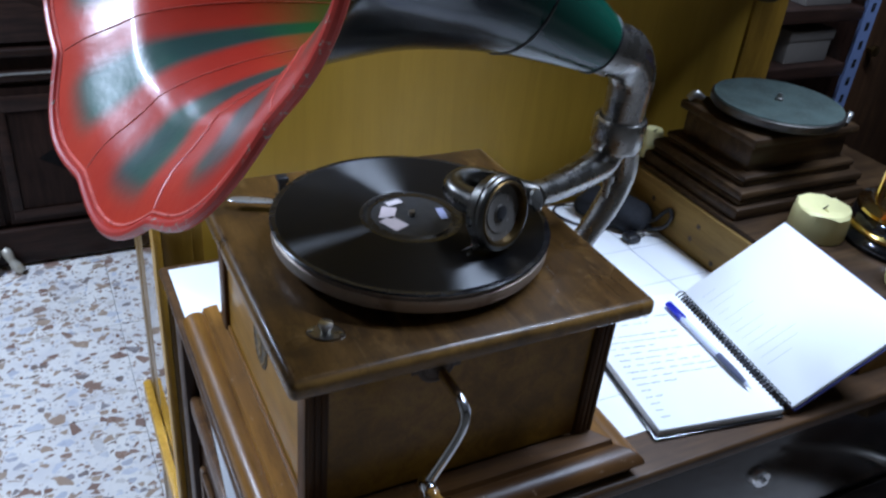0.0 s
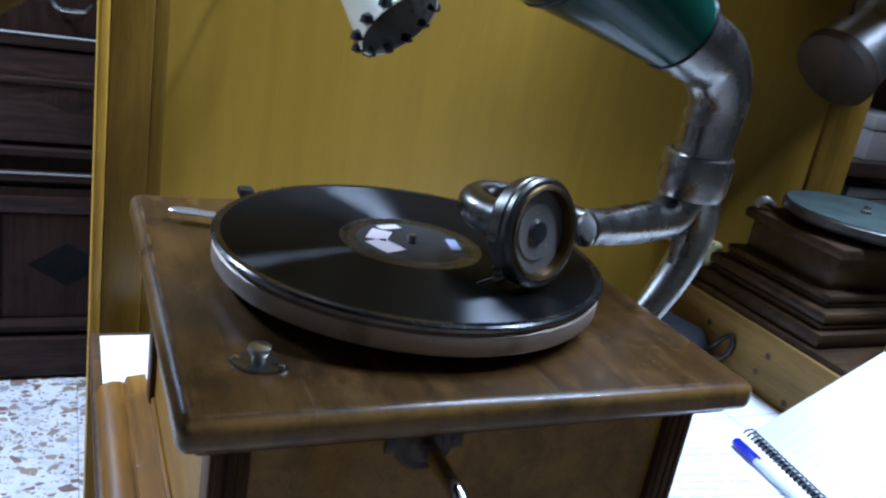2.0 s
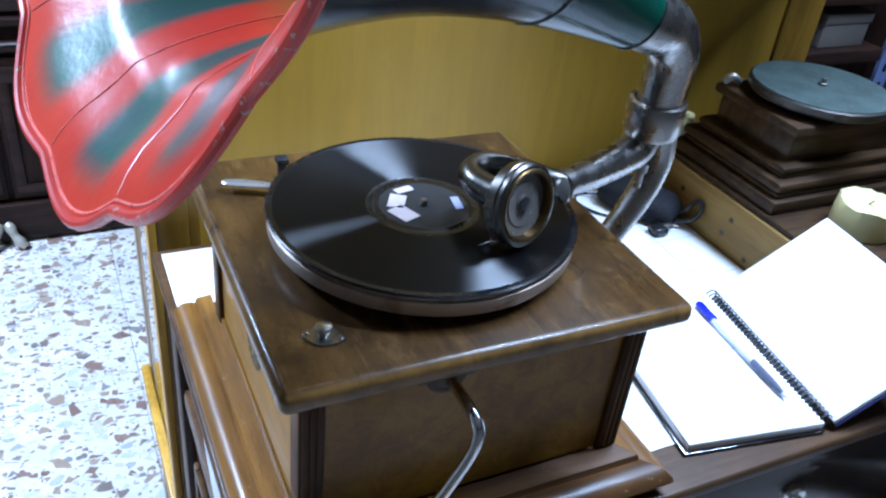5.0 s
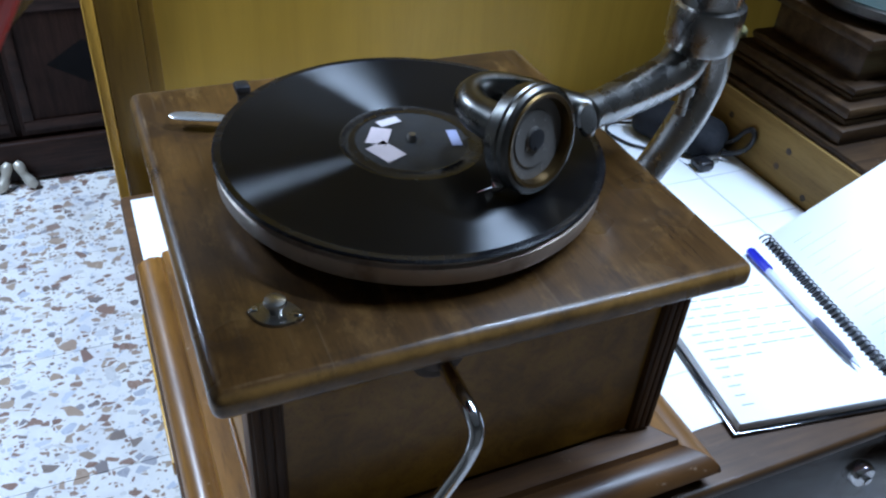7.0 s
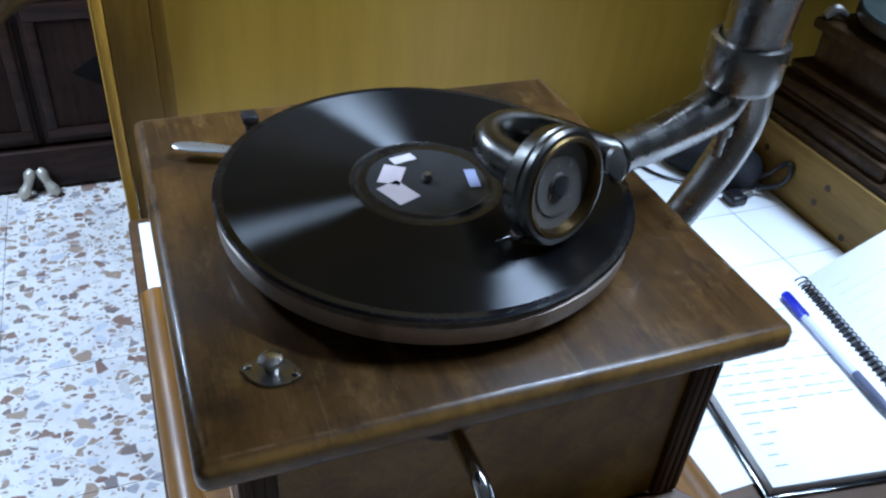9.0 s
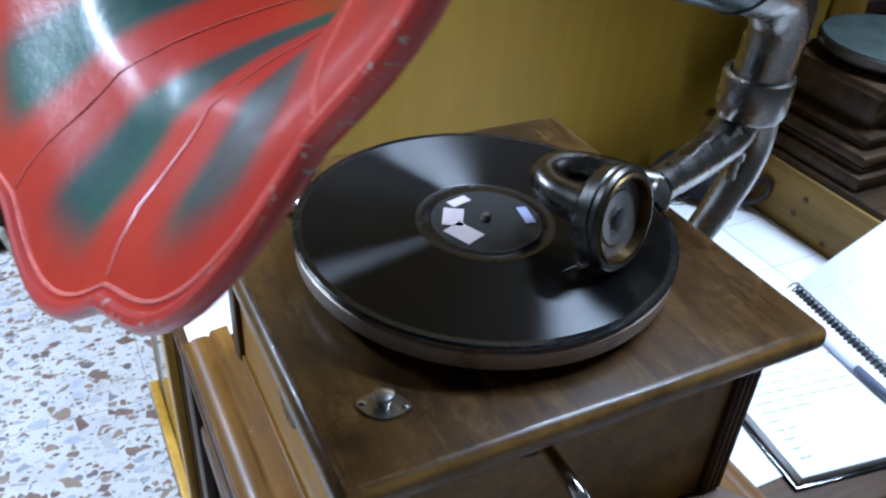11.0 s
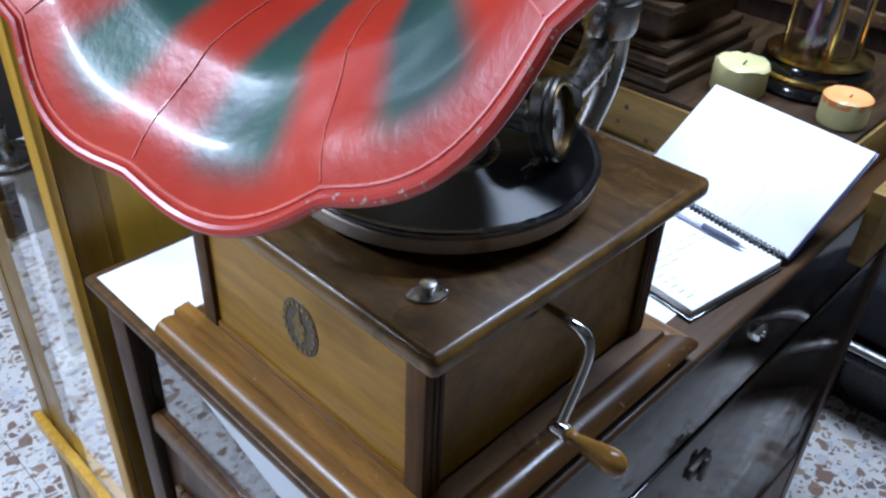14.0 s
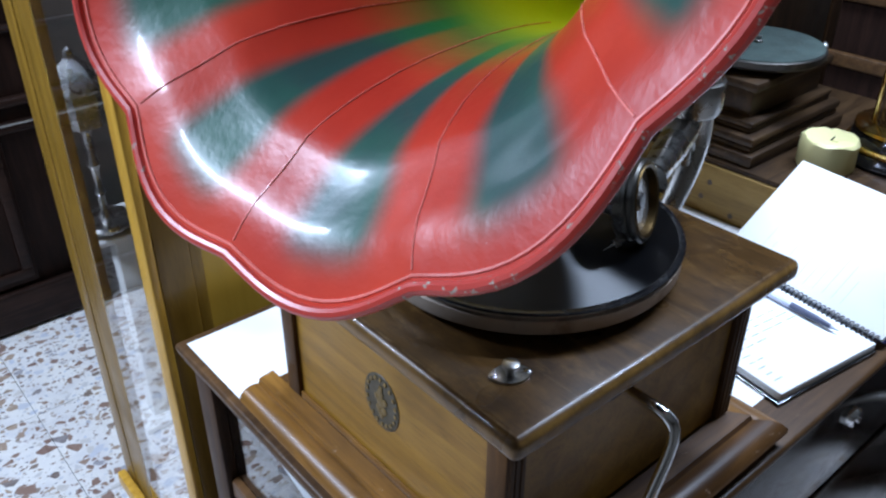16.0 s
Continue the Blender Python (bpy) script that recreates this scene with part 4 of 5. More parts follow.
def pen():
    a, z = Vector((0.556, 0.190, DT + 0.0185)), DT + 0.0185
    b = Vector((0.5385, 0.022, z))
    d = (b - a).normalized()
    p = thing("ballpoint_pen", (0.53, 0.095, DT + 0.0135), "transparent ballpoint pen with a blue cap end", "pen")
    m = aim(a, d)
    part("cap", lathe_bm([(0, -0.004), (0.0042, -0.003), (0.0046, 0.002), (0.0046, 0.028), (0.0040, 0.030)], 12, m), M_PENBLUE, p)
    part("clip", turned(box_bm(-0.0012, 0.0046, 0.0, 0.0012, 0.0060, 0.034, 0.0004), m), M_PENBLUE, p)
    part("barrel", lathe_bm([(0.0040, 0.030), (0.0040, 0.136), (0.0026, 0.155), (0.0012, 0.161), (0, 0.167)], 12, m), paint("clouded_plastic", (0.58, 0.62, 0.76), 0.15, 0.1, 50.0, 0.02), p)
    part("refill", lathe_bm([(0.0041, 0.104), (0.0041, 0.136), (0.0027, 0.155)], 12, m), paint("grey_refill", (0.07, 0.08, 0.14), 0.3, 0.1, 50.0, 0.02), p)
    return p


pen()


def tray():
    """Shallow wooden box at the right end of the desk that carries the second gramophone."""
    t = thing("wooden_tray", (0.98, 0.24, DT), "shallow unpainted pine box standing on the desk", "tray")
    part("left_board", box_bm(0.690, 0.05, DT, 0.706, 0.49, DT + 0.075, 0.002), M_PINE, t)
    part("front_board", box_bm(0.7062, 0.012, DT, 1.085, 0.028, DT + 0.075, 0.002), M_PINE, t)
    part("front_apron", box_bm(0.770, -0.046, 0.930, 1.095, -0.0245, 1.040, 0.002), M_PINE, t)
    part("back_board", box_bm(0.7062, 0.452, DT, 1.085, 0.47, DT + 0.075, 0.002), M_PINE, t)
    part("right_board", box_bm(1.0852, 0.012, DT, 1.100, 0.47, DT + 0.075, 0.002), M_PINE, t)
    part("top_board", box_bm(0.694, 0.016, DT + 0.0752, 1.098, 0.488, DT + 0.083, 0.002), M_OLD, t, "dark brown top board")
    for y, z in ((0.30, 0.05), (0.31, 0.025), (0.40, 0.045), (0.19, 0.03), (0.26, 0.012)):
        part("knot", lathe_bm([(0, 0.0006), (0.004, 0.0004), (0.0045, -0.001)], 12, aim((0.690, y, DT + z), (-1, 0, 0))), M_RUST, t)
    return t


tray()
TZ = DT + 0.0832


def second_gramophone():
    g = thing("turntable_case", (0.875, 0.39, TZ), "old stepped oak gramophone case with green baize turntable", "gramophone")
    x0, x1, y0, y1 = 0.734, 0.919, 0.285, 0.421
    levels = [(0.034, 0.0, 0.018, 0.004), (0.026, 0.0182, 0.026, 0.004), (0.028, 0.0262, 0.040, 0.005), (0.014, 0.0402, 0.046, 0.002), (0.016, 0.0462, 0.056, 0.004), (0.0, 0.0562, 0.094, 0.001), (0.010, 0.0942, 0.108, 0.005)]
    for o, a, b, bev in levels:
        part("moulded_step", box_bm(x0 - o, y0 - o, TZ + a, x1 + o, y1 + o, TZ + b, bev, 2), M_OLD, g)
    c = Matrix.Translation((0.822, 0.341, TZ + 0.1082))
    tt = part("turntable", lathe_bm([(0, 0.006), (0.075, 0.006), (0.090, 0.008), (0.0935, 0.012), (0.0935, 0.020), (0.0920, 0.0215), (0, 0.0215)], 64, c), M_DULL, g, "worn metal turntable")
    part("baize", lathe_bm([(0.0905, 0.0216), (0.0900, 0.0228), (0, 0.0228)], 64, c), M_FELT, tt, "grey-green felt disc")
    part("shaft", lathe_bm([(0.012, 0.0), (0.012, 0.0065)], 20, c), M_GREYMETAL, tt)
    part("spindle", lathe_bm([(0.006, 0.0225), (0.006, 0.026), (0.0035, 0.027), (0.0035, 0.032), (0, 0.0325)], 16, c), M_GREYMETAL, tt)
    part("brake", tube_bm([(0.727, 0.419, TZ + 0.112, 0.005), (0.735, 0.414, TZ + 0.120, 0.006), (0.747, 0.409, TZ + 0.114, 0.004)], 10, 10), M_GREYMETAL, g)
    part("brake", tube_bm([(0.900, 0.281, TZ + 0.112, 0.004), (0.910, 0.286, TZ + 0.122, 0.005), (0.922, 0.296, TZ + 0.112, 0.004)], 10, 10), M_GREYMETAL, g)
    return g


second_gramophone()


def stub(x, y, z, r, h, orange=False, seed=1):
    rng = random.Random(seed)
    bm = lathe_bm([(0, 0), (r * 0.96, 0), (r, h * 0.1), (r * 0.99, h * 0.6), (r * 0.97, h * 0.93), (r * 0.9, h), (r * 0.6, h * 0.97), (r * 0.3, h * 0.9), (0, h * 0.88)], 24, Matrix.Translation((x, y, z)))
    for v in bm.verts:
        if v.co.z > z + h * 0.3:
            v.co += Vector((rng.uniform(-1, 1), rng.uniform(-1, 1), rng.uniform(-1, 0.6))) * r * 0.05
    c = thing("candle_stub", (x, y, z), "orange-topped pale wax candle stub" if orange else "pale yellow wax candle stub with ragged rim", "candle", "candle stubs")
    part("wax", bm, M_WAX, c)
    if orange:
        part("melted_top", lathe_bm([(r * 0.985, h * 0.72), (r * 1.0, h * 0.95), (r * 0.88, h * 1.02), (r * 0.5, h * 1.0), (r * 0.3, h * 0.93), (0, h * 0.91)], 24, Matrix.Translation((x, y, z))), M_WAXO, c, "orange molten rim")
    part("wick", tube_bm([(x, y, z + h * 0.86, 0.001), (x + 0.004, y - 0.003, z + h * 1.0, 0.001)], 0, 6), M_BLACK, c)


stub(0.793, 0.194, TZ, 0.038, 0.042)
stub(0.804, 0.051, TZ, 0.031, 0.038, True, 2)
stub(0.720, 0.466, TZ, 0.016, 0.045, False, 3)


def dome_clock():
    x, y, z = 0.896, 0.134, TZ
    m = Matrix.Translation((x, y, z))
    c = thing("dome_ornament", (x, y, z), "glass dome ornament with brass columns on a black base", "ornament")
    part("base", lathe_bm([(0, 0), (0.080, 0), (0.083, 0.006), (0.080, 0.016), (0.074, 0.021), (0.0745, 0.034), (0.070, 0.041), (0, 0.041)], 56, m), M_LACQUER, c, "glossy black turned base")
    part("base_ring", lathe_bm([(0.0745, 0.0195), (0.0790, 0.0210), (0.0795, 0.0245), (0.0775, 0.0275), (0.0740, 0.0285)], 56, m), M_GOLD, c)
    part("base_ring", lathe_bm([(0, 0.0412), (0.069, 0.0412), (0.0725, 0.0445), (0.0715, 0.0485), (0.063, 0.0510), (0.057, 0.0535), (0.052, 0.0540), (0, 0.0540)], 56, m), M_GOLD, c)
    for k in range(4):
        a = radians(35 + 90 * k)
        px, py = x + 0.050 * math.cos(a), y + 0.050 * math.sin(a)
        part("column", tube_bm([(px, py, z + 0.0538, 0.0032), (px, py, z + 0.175, 0.0032)], 0, 10), M_GOLD, c)
    part("top_ring", lathe_bm([(0.040, 0.175), (0.060, 0.175), (0.063, 0.180), (0.060, 0.188), (0.040, 0.188)], 48, m), M_GOLD, c)
    part("crown", lathe_bm([(0, 0.1885), (0.052, 0.1885), (0.056, 0.20), (0.045, 0.215), (0.03, 0.225), (0, 0.23)], 40, m), paint("violet_glass", (0.03, 0.03, 0.09), 0.12, 0.5, 60.0, 0.2, 0.4), c)
    part("glass_cylinder", lathe_bm([(0.044, 0.0545), (0.044, 0.1745), (0.042, 0.1745), (0.042, 0.0545)], 40, m), M_GLASS, c)
    for k in range(3):
        a = 2.1 * k
        px, py = x + 0.017 * math.cos(a), y + 0.017 * math.sin(a)
        part("pendant", tube_bm([(px, py, z + 0.056, 0.004), (px + 0.004, py, z + 0.08, 0.010), (px, py, z + 0.11, 0.006), (px - 0.003, py, z + 0.14, 0.009), (px, py, z + 0.17, 0.003)], 16, 10), paint("pendant_tint", ((0.05, 0.22, 0.20), (0.22, 0.12, 0.26), (0.3, 0.2, 0.2))[k], 0.2, 0.3, 90.0, 0.1), c)
    return c


dome_clock()


def pouch():
    """Soft black case with its cord, on the paper beside the pine box."""
    c = thing("black_pouch", (0.640, 0.425, DT + 0.0015), "small soft black case with a thin cord", "pouch")
    bm = box_bm(-0.058, -0.036, 0.0, 0.058, 0.036, 0.042, 0.017, 5)
    bmesh.ops.subdivide_edges(bm, edges=bm.edges[:], cuts=1, use_grid_fill=True)
    for v in bm.verts:
        u = v.co.x / 0.058
        v.co.y *= 1.0 - 0.28 * u * u
        v.co.z *= (1.0 - 0.30 * u * u) * (1 + 0.06 * math.sin(70 * v.co.x + 40 * v.co.y))
    m = Matrix.Translation((0.640, 0.428, DT + 0.0015)) @ pose(0, 0, 0, 0, 0, 118)
    part("case", turned(bm, m), M_NAVY, c)
    part("flap_edge", turned(tube_bm([(-0.054, -0.024, 0.021, 0.0022), (-0.02, -0.0355, 0.024, 0.0022), (0.02, -0.0355, 0.024, 0.0022), (0.054, -0.024, 0.021, 0.0022)], 18, 8), m), M_BLACK, c)
    part("strap", tube_bm([(0.664, 0.385, DT + 0.014, 0.0032), (0.678, 0.374, DT + 0.024, 0.0032), (0.684, 0.366, DT + 0.040, 0.0032), (0.685, 0.356, DT + 0.048, 0.0032), (0.685, 0.350, DT + 0.038, 0.0032), (0.680, 0.356, DT + 0.020, 0.0032), (0.664, 0.372, DT + 0.010, 0.0032)], 28, 8), M_BLACK, c)
    part("buckle", box_bm(0.640, 0.362, DT + 0.004, 0.654, 0.372, DT + 0.012, 0.002), M_GREYMETAL, c)
    part("tab", box_bm(0.618, 0.352, DT + 0.0016, 0.640, 0.374, DT + 0.014, 0.004, 3), M_BLACK, c)
    part("cord", tube_bm([(0.602, 0.470, DT + 0.010, 0.0017), (0.578, 0.486, DT + 0.004, 0.0017), (0.562, 0.468, DT + 0.004, 0.0017), (0.572, 0.434, DT + 0.004, 0.0017), (0.596, 0.410, DT + 0.006, 0.0017), (0.612, 0.402, DT + 0.014, 0.0017)], 40, 8), M_BLACK, c)


pouch()


def hanging_can():
    d = Vector((0.75, 0.10, 0.62)).normalized()
    m = aim((0.818, 0.45, 1.376), d) @ Matrix.Scale(0.94, 4)
    c = thing("metal_can", (0.838, 0.46, 1.374), "dull grey metal can with rusty brown bottom on a hook", "can")
    part("body", lathe_bm([(0.0, 0.02), (0.052, 0.02), (0.053, 0.03), (0.050, 0.10), (0.050, 0.22), (0.046, 0.24), (0.0, 0.245)], 40, m), M_GREYMETAL, c)
    part("bottom", lathe_bm([(0, 0), (0.050, 0.0), (0.056, 0.004), (0.057, 0.018), (0.0532, 0.022)], 40, m), M_RUST, c)
    part("hook", tube_bm([(0.832, 0.455, 1.424, 0.003), (0.83, 0.46, 1.47, 0.003), (0.835, 0.46, 1.56, 0.003), (0.835, 0.46, 1.641, 0.003)], 16, 8), M_RUST, c)


hanging_can()


def cream_cup():
    """Cream cup with dark studs round its mouth, hung by a wire before the yellow panel."""
    d = Vector((0.42, -0.66, -0.62)).normalized()
    m = aim(Vector((0.226, 0.405, 1.366)) - d * 0.094, d) @ Matrix.Scale(0.8, 4)
    top = m.translation
    # an unlit cup, no lamp; its wire is added to hold it up
    c = thing("hanging_cup", top, "small cream enamel cup with dark studs, hanging by a wire", "lamp")
    part("shell", lathe_bm([(0.0, 0.0), (0.022, 0.002), (0.032, 0.02), (0.043, 0.07), (0.050, 0.11), (0.052, 0.118), (0.0495, 0.1185)], 40, m), M_CREAM, c)
    # inside of the cup in mottled dark grey
    part("dark_lining", lathe_bm([(0.0493, 0.1182), (0.041, 0.07), (0.028, 0.03), (0.0, 0.02)], 40, m), paint("dark_grey_lining", (0.20, 0.19, 0.17), 0.6, 0.4, 110.0, 0.3, 0.0, 0.0, (0.02, 0.02, 0.02)), c)
    for k in range(12):
        a = 2 * math.pi * k / 12
        p = m @ Vector((0.0525 * math.cos(a), 0.0525 * math.sin(a), 0.112))
        part("stud", lathe_bm([(0, 0.006), (0.0055, 0.003), (0.007, -0.003), (0, -0.006)], 10, Matrix.Translation(p)), M_BLACK, c)
    part("wire", tube_bm([(*top, 0.0015), (top.x - 0.01, 0.50, top.z + 0.05, 0.0015), (top.x - 0.01, 0.5485, top.z + 0.10, 0.0015)], 12, 6), M_BLACK, c)


cream_cup()

# ---------------------------------------------------------------- far furniture
def sideboard():
    x0, x1, y0, y1, h = -1.75, 0.34, 2.24, 2.78, 1.9
    s = thing("sideboard", ((x0 + x1) / 2, 2.5, 0), "large dark carved wooden sideboard on small silvery feet", "sideboard")
    part("body", box_bm(x0, y0 + 0.01, 0.05, x1, y1, h, 0.004), M_DARKZ, s)
    part("plinth", box_bm(x0 - 0.015, y0 - 0.02, 0.012, x1 + 0.015, y0 + 0.0095, 0.146, 0.010, 3), M_DARK, s)
    for z, t in ((0.645, 0.030), (0.72, 0.026), (0.925, 0.020), (1.03, 0.036), (1.30, 0.03)):
        part("moulding", box_bm(x0 - 0.01, y0 - 0.018, z, x1 + 0.01, y0 + 0.0095, z + t, 0.007, 3), M_DARK, s)
    part("beading", tube_bm([(x0, y0 - 0.020, 0.672, 0.004), (x1, y0 - 0.020, 0.672, 0.004)], 0, 8), M_GREYMETAL, s, "worn pale edge of the moulding")
    part("beading", tube_bm([(x0, y0 - 0.020, 1.064, 0.004), (x1, y0 - 0.020, 1.064, 0.004)], 0, 8), M_GREYMETAL, s)
    w = 0.46
    for i in range(4):
        cx, cz = 0.10 - 0.135 - w * i, 0.385
        a, b = cx - w / 2 + 0.02, cx + w / 2 - 0.02
        d = part("door", box_bm(a - 0.012, y0 - 0.006, 0.16, b + 0.012, y0 + 0.0095, 0.625, 0.004), M_DARKZ, s)
        part("door_frame", merge(box_bm(a, y0 - 0.014, 0.18, b, y0 - 0.0062, 0.21, 0.003), box_bm(a, y0 - 0.014, 0.55, b, y0 - 0.0062, 0.60, 0.003), box_bm(a, y0 - 0.014, 0.2102, a + 0.03, y0 - 0.0062, 0.5498, 0.003), box_bm(b - 0.03, y0 - 0.014, 0.2102, b, y0 - 0.0062, 0.5498, 0.003)), M_DARK, d)
        bm = bmesh.new()
        base = [bm.verts.new((cx + dx, y0 - 0.0064, cz + dz)) for dx, dz in ((-0.11, 0), (0, -0.07), (0.11, 0), (0, 0.07))]
        top = bm.verts.new((cx, y0 - 0.012, cz))
        for k in range(4):
            bm.faces.new((base[k], base[(k + 1) % 4], top))
        part("lozenge", bm, M_EBONY, d, "raised black lozenge")
        dr = part("drawer", box_bm(a, y0 - 0.006, 0.76, b, y0 + 0.0095, 1.02, 0.005), M_DARK, s)
        part("drawer_lozenge", lathe_bm([(0, 0.012), (0.04, 0.008), (0.10, 0.0)], 4, Matrix.Translation((cx, y0 - 0.006, 0.89)) @ pose(0, 0, 0, 90, 0, 0) @ Matrix.Diagonal((1, 0.4, 1, 1))), M_DARKZ, dr)
        part("handle", tube_bm([(cx - 0.05, y0 - 0.004, 1.155, 0.006), (cx - 0.03, y0 - 0.03, 1.14, 0.006), (cx + 0.03, y0 - 0.03, 1.14, 0.006), (cx + 0.05, y0 - 0.004, 1.155, 0.006)], 16, 8), M_SILVER, s, "tarnished cast drawer handle")
    for sgn in (-1, 1):
        foot = tube_bm([(-0.305 + 0.008 * sgn, y0 - 0.03, 0.088, 0.010), (-0.305 + 0.018 * sgn, y0 - 0.036, 0.075, 0.017), (-0.305 + 0.026 * sgn, y0 - 0.042, 0.050, 0.013), (-0.305 + 0.040 * sgn, y0 - 0.052, 0.026, 0.018), (-0.305 + 0.056 * sgn, y0 - 0.060, 0.012, 0.012)], 20, 12)
        turned(foot, Matrix.Translation((-0.305, y0 - 0.045, 0.0)) @ Matrix.Scale(1.0, 4) @ Matrix.Translation((0.305, 0.045 - y0, 0.0)))
        part("claw_foot", foot, M_GILT, s, "small tarnished claw foot")
    for fx in (x0 + 0.05, -1.0, x1 - 0.05):
        part("block_foot", box_bm(fx - 0.03, y0 + 0.03, 0.0, fx + 0.03, y0 + 0.10, 0.05), M_DARK, s)
    return s


sideboard()


def lantern():
    """Silver candle lantern that stands on a white pedestal, seen through the showcase glass."""
    x, y = 0.235, 1.55
    p = thing("white_pedestal", (x + 0.03, y + 0.03, 0), "narrow white painted plant stand", "stand")
    part("post", box_bm(x + 0.01, y + 0.01, 0.02, x + 0.06, y + 0.06, 0.60, 0.003), M_WHITE, p)
    part("foot", box_bm(x - 0.03, y - 0.03, 0.0, x + 0.10, y + 0.10, 0.02, 0.004), M_WHITE, p)
    part("top", box_bm(x - 0.05, y - 0.05, 0.60, x + 0.12, y + 0.12, 0.615, 0.004), M_WHITE, p)
    m = Matrix.Translation((x, y, 0.615))
    c = thing("silver_lantern", (x, y, 0.615), "tarnished silver candlestick lantern with a pointed cap", "lantern")
    part("dish", lathe_bm([(0, 0), (0.03, 0.0), (0.045, 0.008), (0.062, 0.018), (0.066, 0.026), (0.06, 0.034), (0.03, 0.040), (0, 0.042)], 32, m), M_SILVER, c)
    part("stem", lathe_bm([(0.02, 0.041), (0.010, 0.055), (0.008, 0.09), (0.014, 0.10), (0.008, 0.11), (0.009, 0.16), (0.016, 0.17), (0.010, 0.185), (0.012, 0.25), (0.02, 0.26)], 20, m), M_SILVER, c)
    part("cage", lathe_bm([(0.02, 0.26), (0.045, 0.265), (0.050, 0.33), (0.046, 0.345)], 6, m), M_SILVER, c)
    part("cap", lathe_bm([(0.060, 0.345), (0.062, 0.352), (0.03, 0.40), (0.012, 0.415), (0.010, 0.43), (0, 0.44)], 6, m), M_SILVER, c)


lantern()


def metal_shelf():
    x0, x1, y0, y1 = 1.10, 1.66, 0.85, 1.20
    s = thing("metal_shelf", (1.38, 1.02, 0), "slotted steel shelf unit with blue uprights and dark shelves", "shelf")
    for x in (x0, x1):
        for y in (y0, y1):
            bm = merge(box_bm(x - 0.02, y - 0.002, 0, x + 0.02, y, 1.9), box_bm(x - 0.02 if x == x0 else x + 0.018, y + 0.0002, 0, x - 0.018 if x == x0 else x + 0.02, y + 0.036, 1.9))
            up = part("upright", bm, M_BLUESTEEL, s)
            if y == y0:
                for k in range(30):
                    part("slot", box_bm(x - 0.006, y - 0.0026, 0.5 + k * 0.045, x + 0.006, y - 0.0021, 0.52 + k * 0.045), M_BLACK, up)
    part("back_board", box_bm(x0 + 0.021, y1 + 0.037, 0.0, x1 - 0.021, y1 + 0.047, 1.9), M_DARKZ, s)
    for z in (0.35, 0.72, 1.02, 1.155, 1.45):
        part("shelf_board", box_bm(x0 + 0.021, y0 + 0.002, z, x1 - 0.021, y1, z + 0.03, 0.003), M_DARK, s)
    for x, z, w, hh in ((1.455, 1.0502, 0.14, 0.075), (1.47, 1.1852, 0.15, 0.09), (1.25, 0.7502, 0.25, 0.12)):
        b = thing("card_box", (x + w / 2, y0 + 0.12, z), "small grey cardboard box on a shelf", "box", "boxes on the shelf")
        part("carton", box_bm(x, y0 + 0.03, z, x + w, y0 + 0.22, z + hh, 0.003), M_CARD, b)
        part("box_lid", box_bm(x - 0.003, y0 + 0.027, z + hh * 0.72, x + w + 0.003, y0 + 0.223, z + hh + 0.003, 0.002), M_CARD, b)
    return s


metal_shelf()


def dark_cupboard():
    """Dark cupboard against the east side, behind the second gramophone."""
    s = thing("dark_cupboard", (1.75, 0.35, 0), "dark brown wooden cupboard with horizontal mouldings", "cupboard")
    x0, x1, y0, y1 = 1.68, 2.1, 0.02, 0.62
    part("body", box_bm(x0, y0, 0.0, x1, y1, 1.55, 0.005), M_DARKZ, s)
    for z in (0.10, 0.55, 0.95, 1.10, 1.30):
        part("moulding", box_bm(x0 - 0.015, y0 - 0.01, z, x0 - 0.0005, y1 + 0.01, z + 0.035, 0.006, 3), M_DESK, s)
    return s


dark_cupboard()


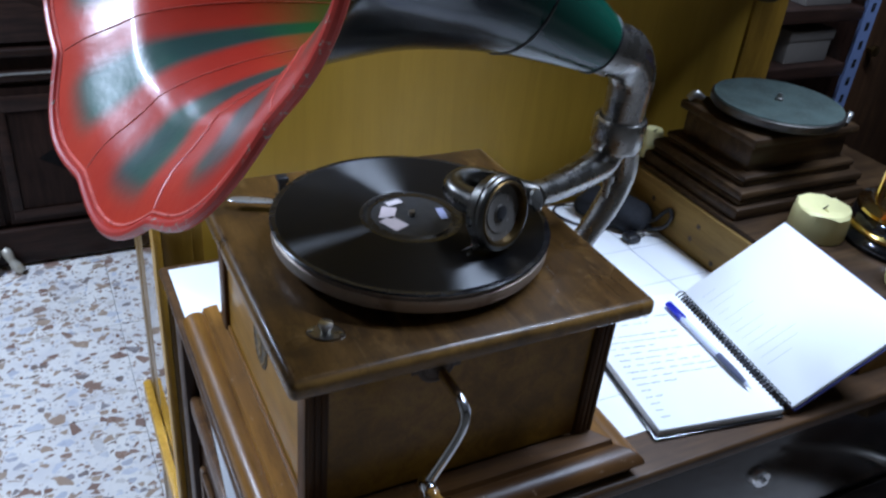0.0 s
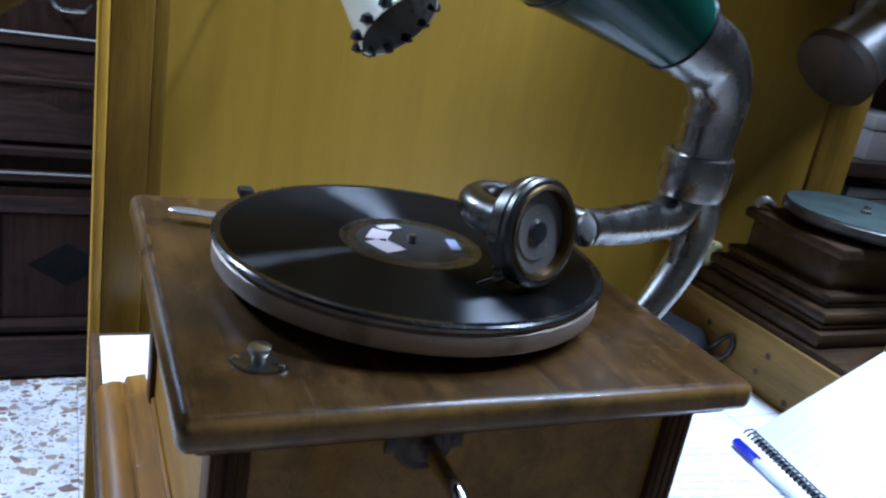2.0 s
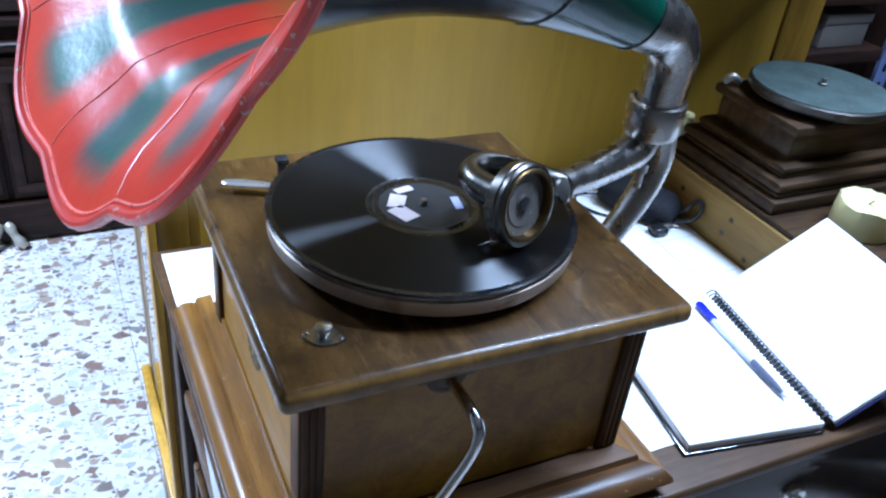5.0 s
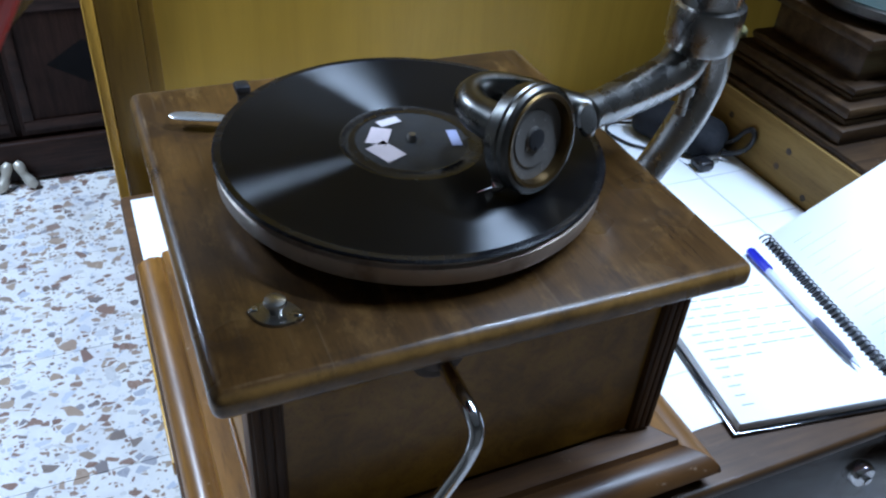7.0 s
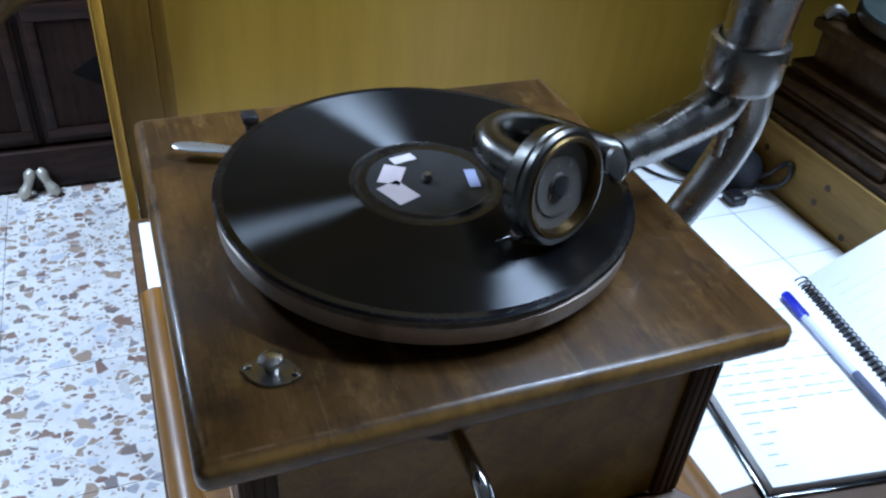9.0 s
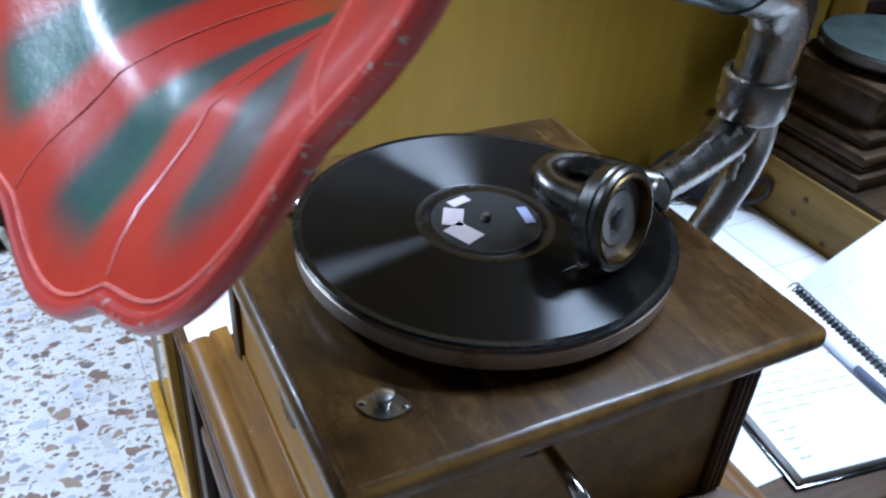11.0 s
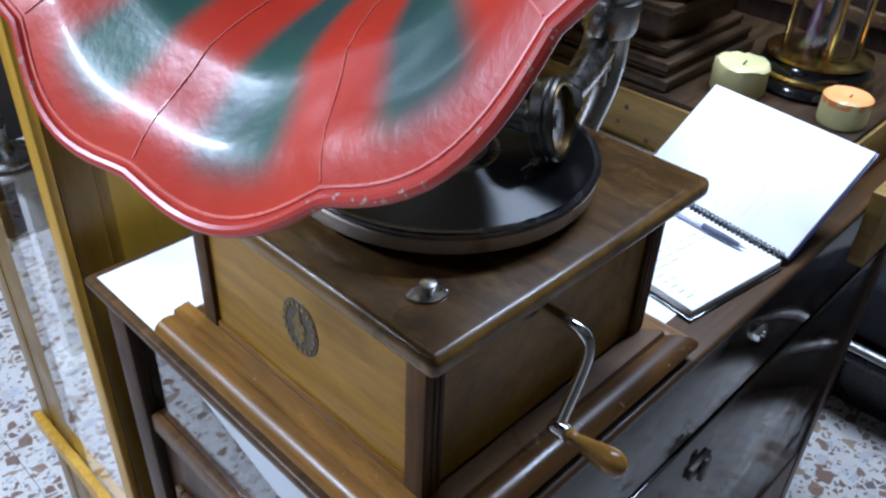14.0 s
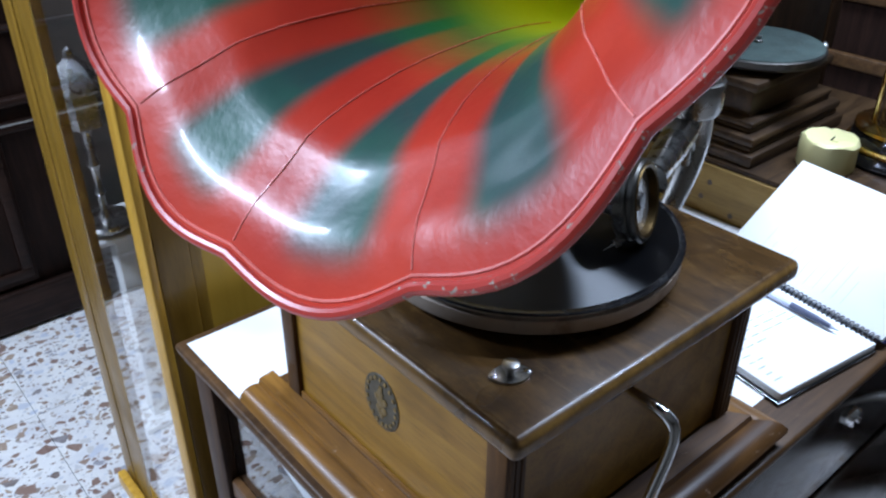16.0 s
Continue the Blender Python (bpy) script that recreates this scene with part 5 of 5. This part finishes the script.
def wardrobe():
    s = thing("wardrobe", (2.3, 1.3, 0), "tall dark brown wooden wardrobe", "wardrobe")
    part("body", box_bm(1.74, 0.95, 0.0, 2.9, 1.5, 2.05, 0.005), M_DARKZ, s)
    for a in (1.76, 2.33):
        d = part("door", box_bm(a, 0.932, 0.12, a + 0.55, 0.9495, 1.95, 0.004), M_DESKZ, s)
        part("door_knob", lathe_bm([(0.006, 0), (0.006, 0.012), (0.014, 0.018), (0.014, 0.026), (0, 0.030)], 18, aim((a + 0.05, 0.932, 1.05), (0, -1, 0))), M_BRASS, d)
    part("cornice", box_bm(1.72, 0.92, 2.0502, 2.92, 1.5, 2.10, 0.008, 3), M_DESK, s)


wardrobe()


def black_stool():
    s = thing("padded_bench", (1.59, -0.30, 0), "narrow black padded bench with a chrome rail", "bench")
    part("pad", box_bm(1.522, -0.72, 0.285, 1.660, 0.14, 0.46, 0.03, 4), M_NAVY, s)
    part("rail", tube_bm([(1.512, -0.72, 0.270, 0.013), (1.512, 0.14, 0.270, 0.013)], 0, 12), M_GREYMETAL, s, "chrome rail")
    part("frame", box_bm(1.500, -0.70, 0.232, 1.655, 0.12, 0.256, 0.006), M_BLACK, s)
    for y in (-0.70, 0.08):
        part("leg", box_bm(1.615, y, 0.0, 1.655, y + 0.04, 0.2318, 0.004), M_BLACK, s)
    part("skirt", box_bm(1.640, -0.6598, 0.004, 1.652, 0.0798, 0.2318), M_BLACK, s)
    return s


black_stool()

# ---------------------------------------------------------------- floor tiles
TILE = 0.40
tile_mesh = bpy.data.meshes.new("terrazzo_tile")
bm = box_bm(0.0008, 0.0008, -0.006, TILE - 0.0008, TILE - 0.0008, 0.0)
bm.to_mesh(tile_mesh)
bm.free()
tile_mesh.materials.append(M_FLOOR)
base = floor.location
nx, ny = int((RX1 - RX0) / TILE), int((RY1 - RY0) / TILE)
for i in range(nx + 1):
    for j in range(ny + 1):
        x, y = RX0 + i * TILE, RY0 + j * TILE
        if x + TILE > RX1 + 0.01 or y + TILE > RY1 + 0.01:
            continue
        t = new("terrazzo_tile", tile_mesh)
        t.parent = floor
        t.location = (x - base.x, y - base.y, -base.z)
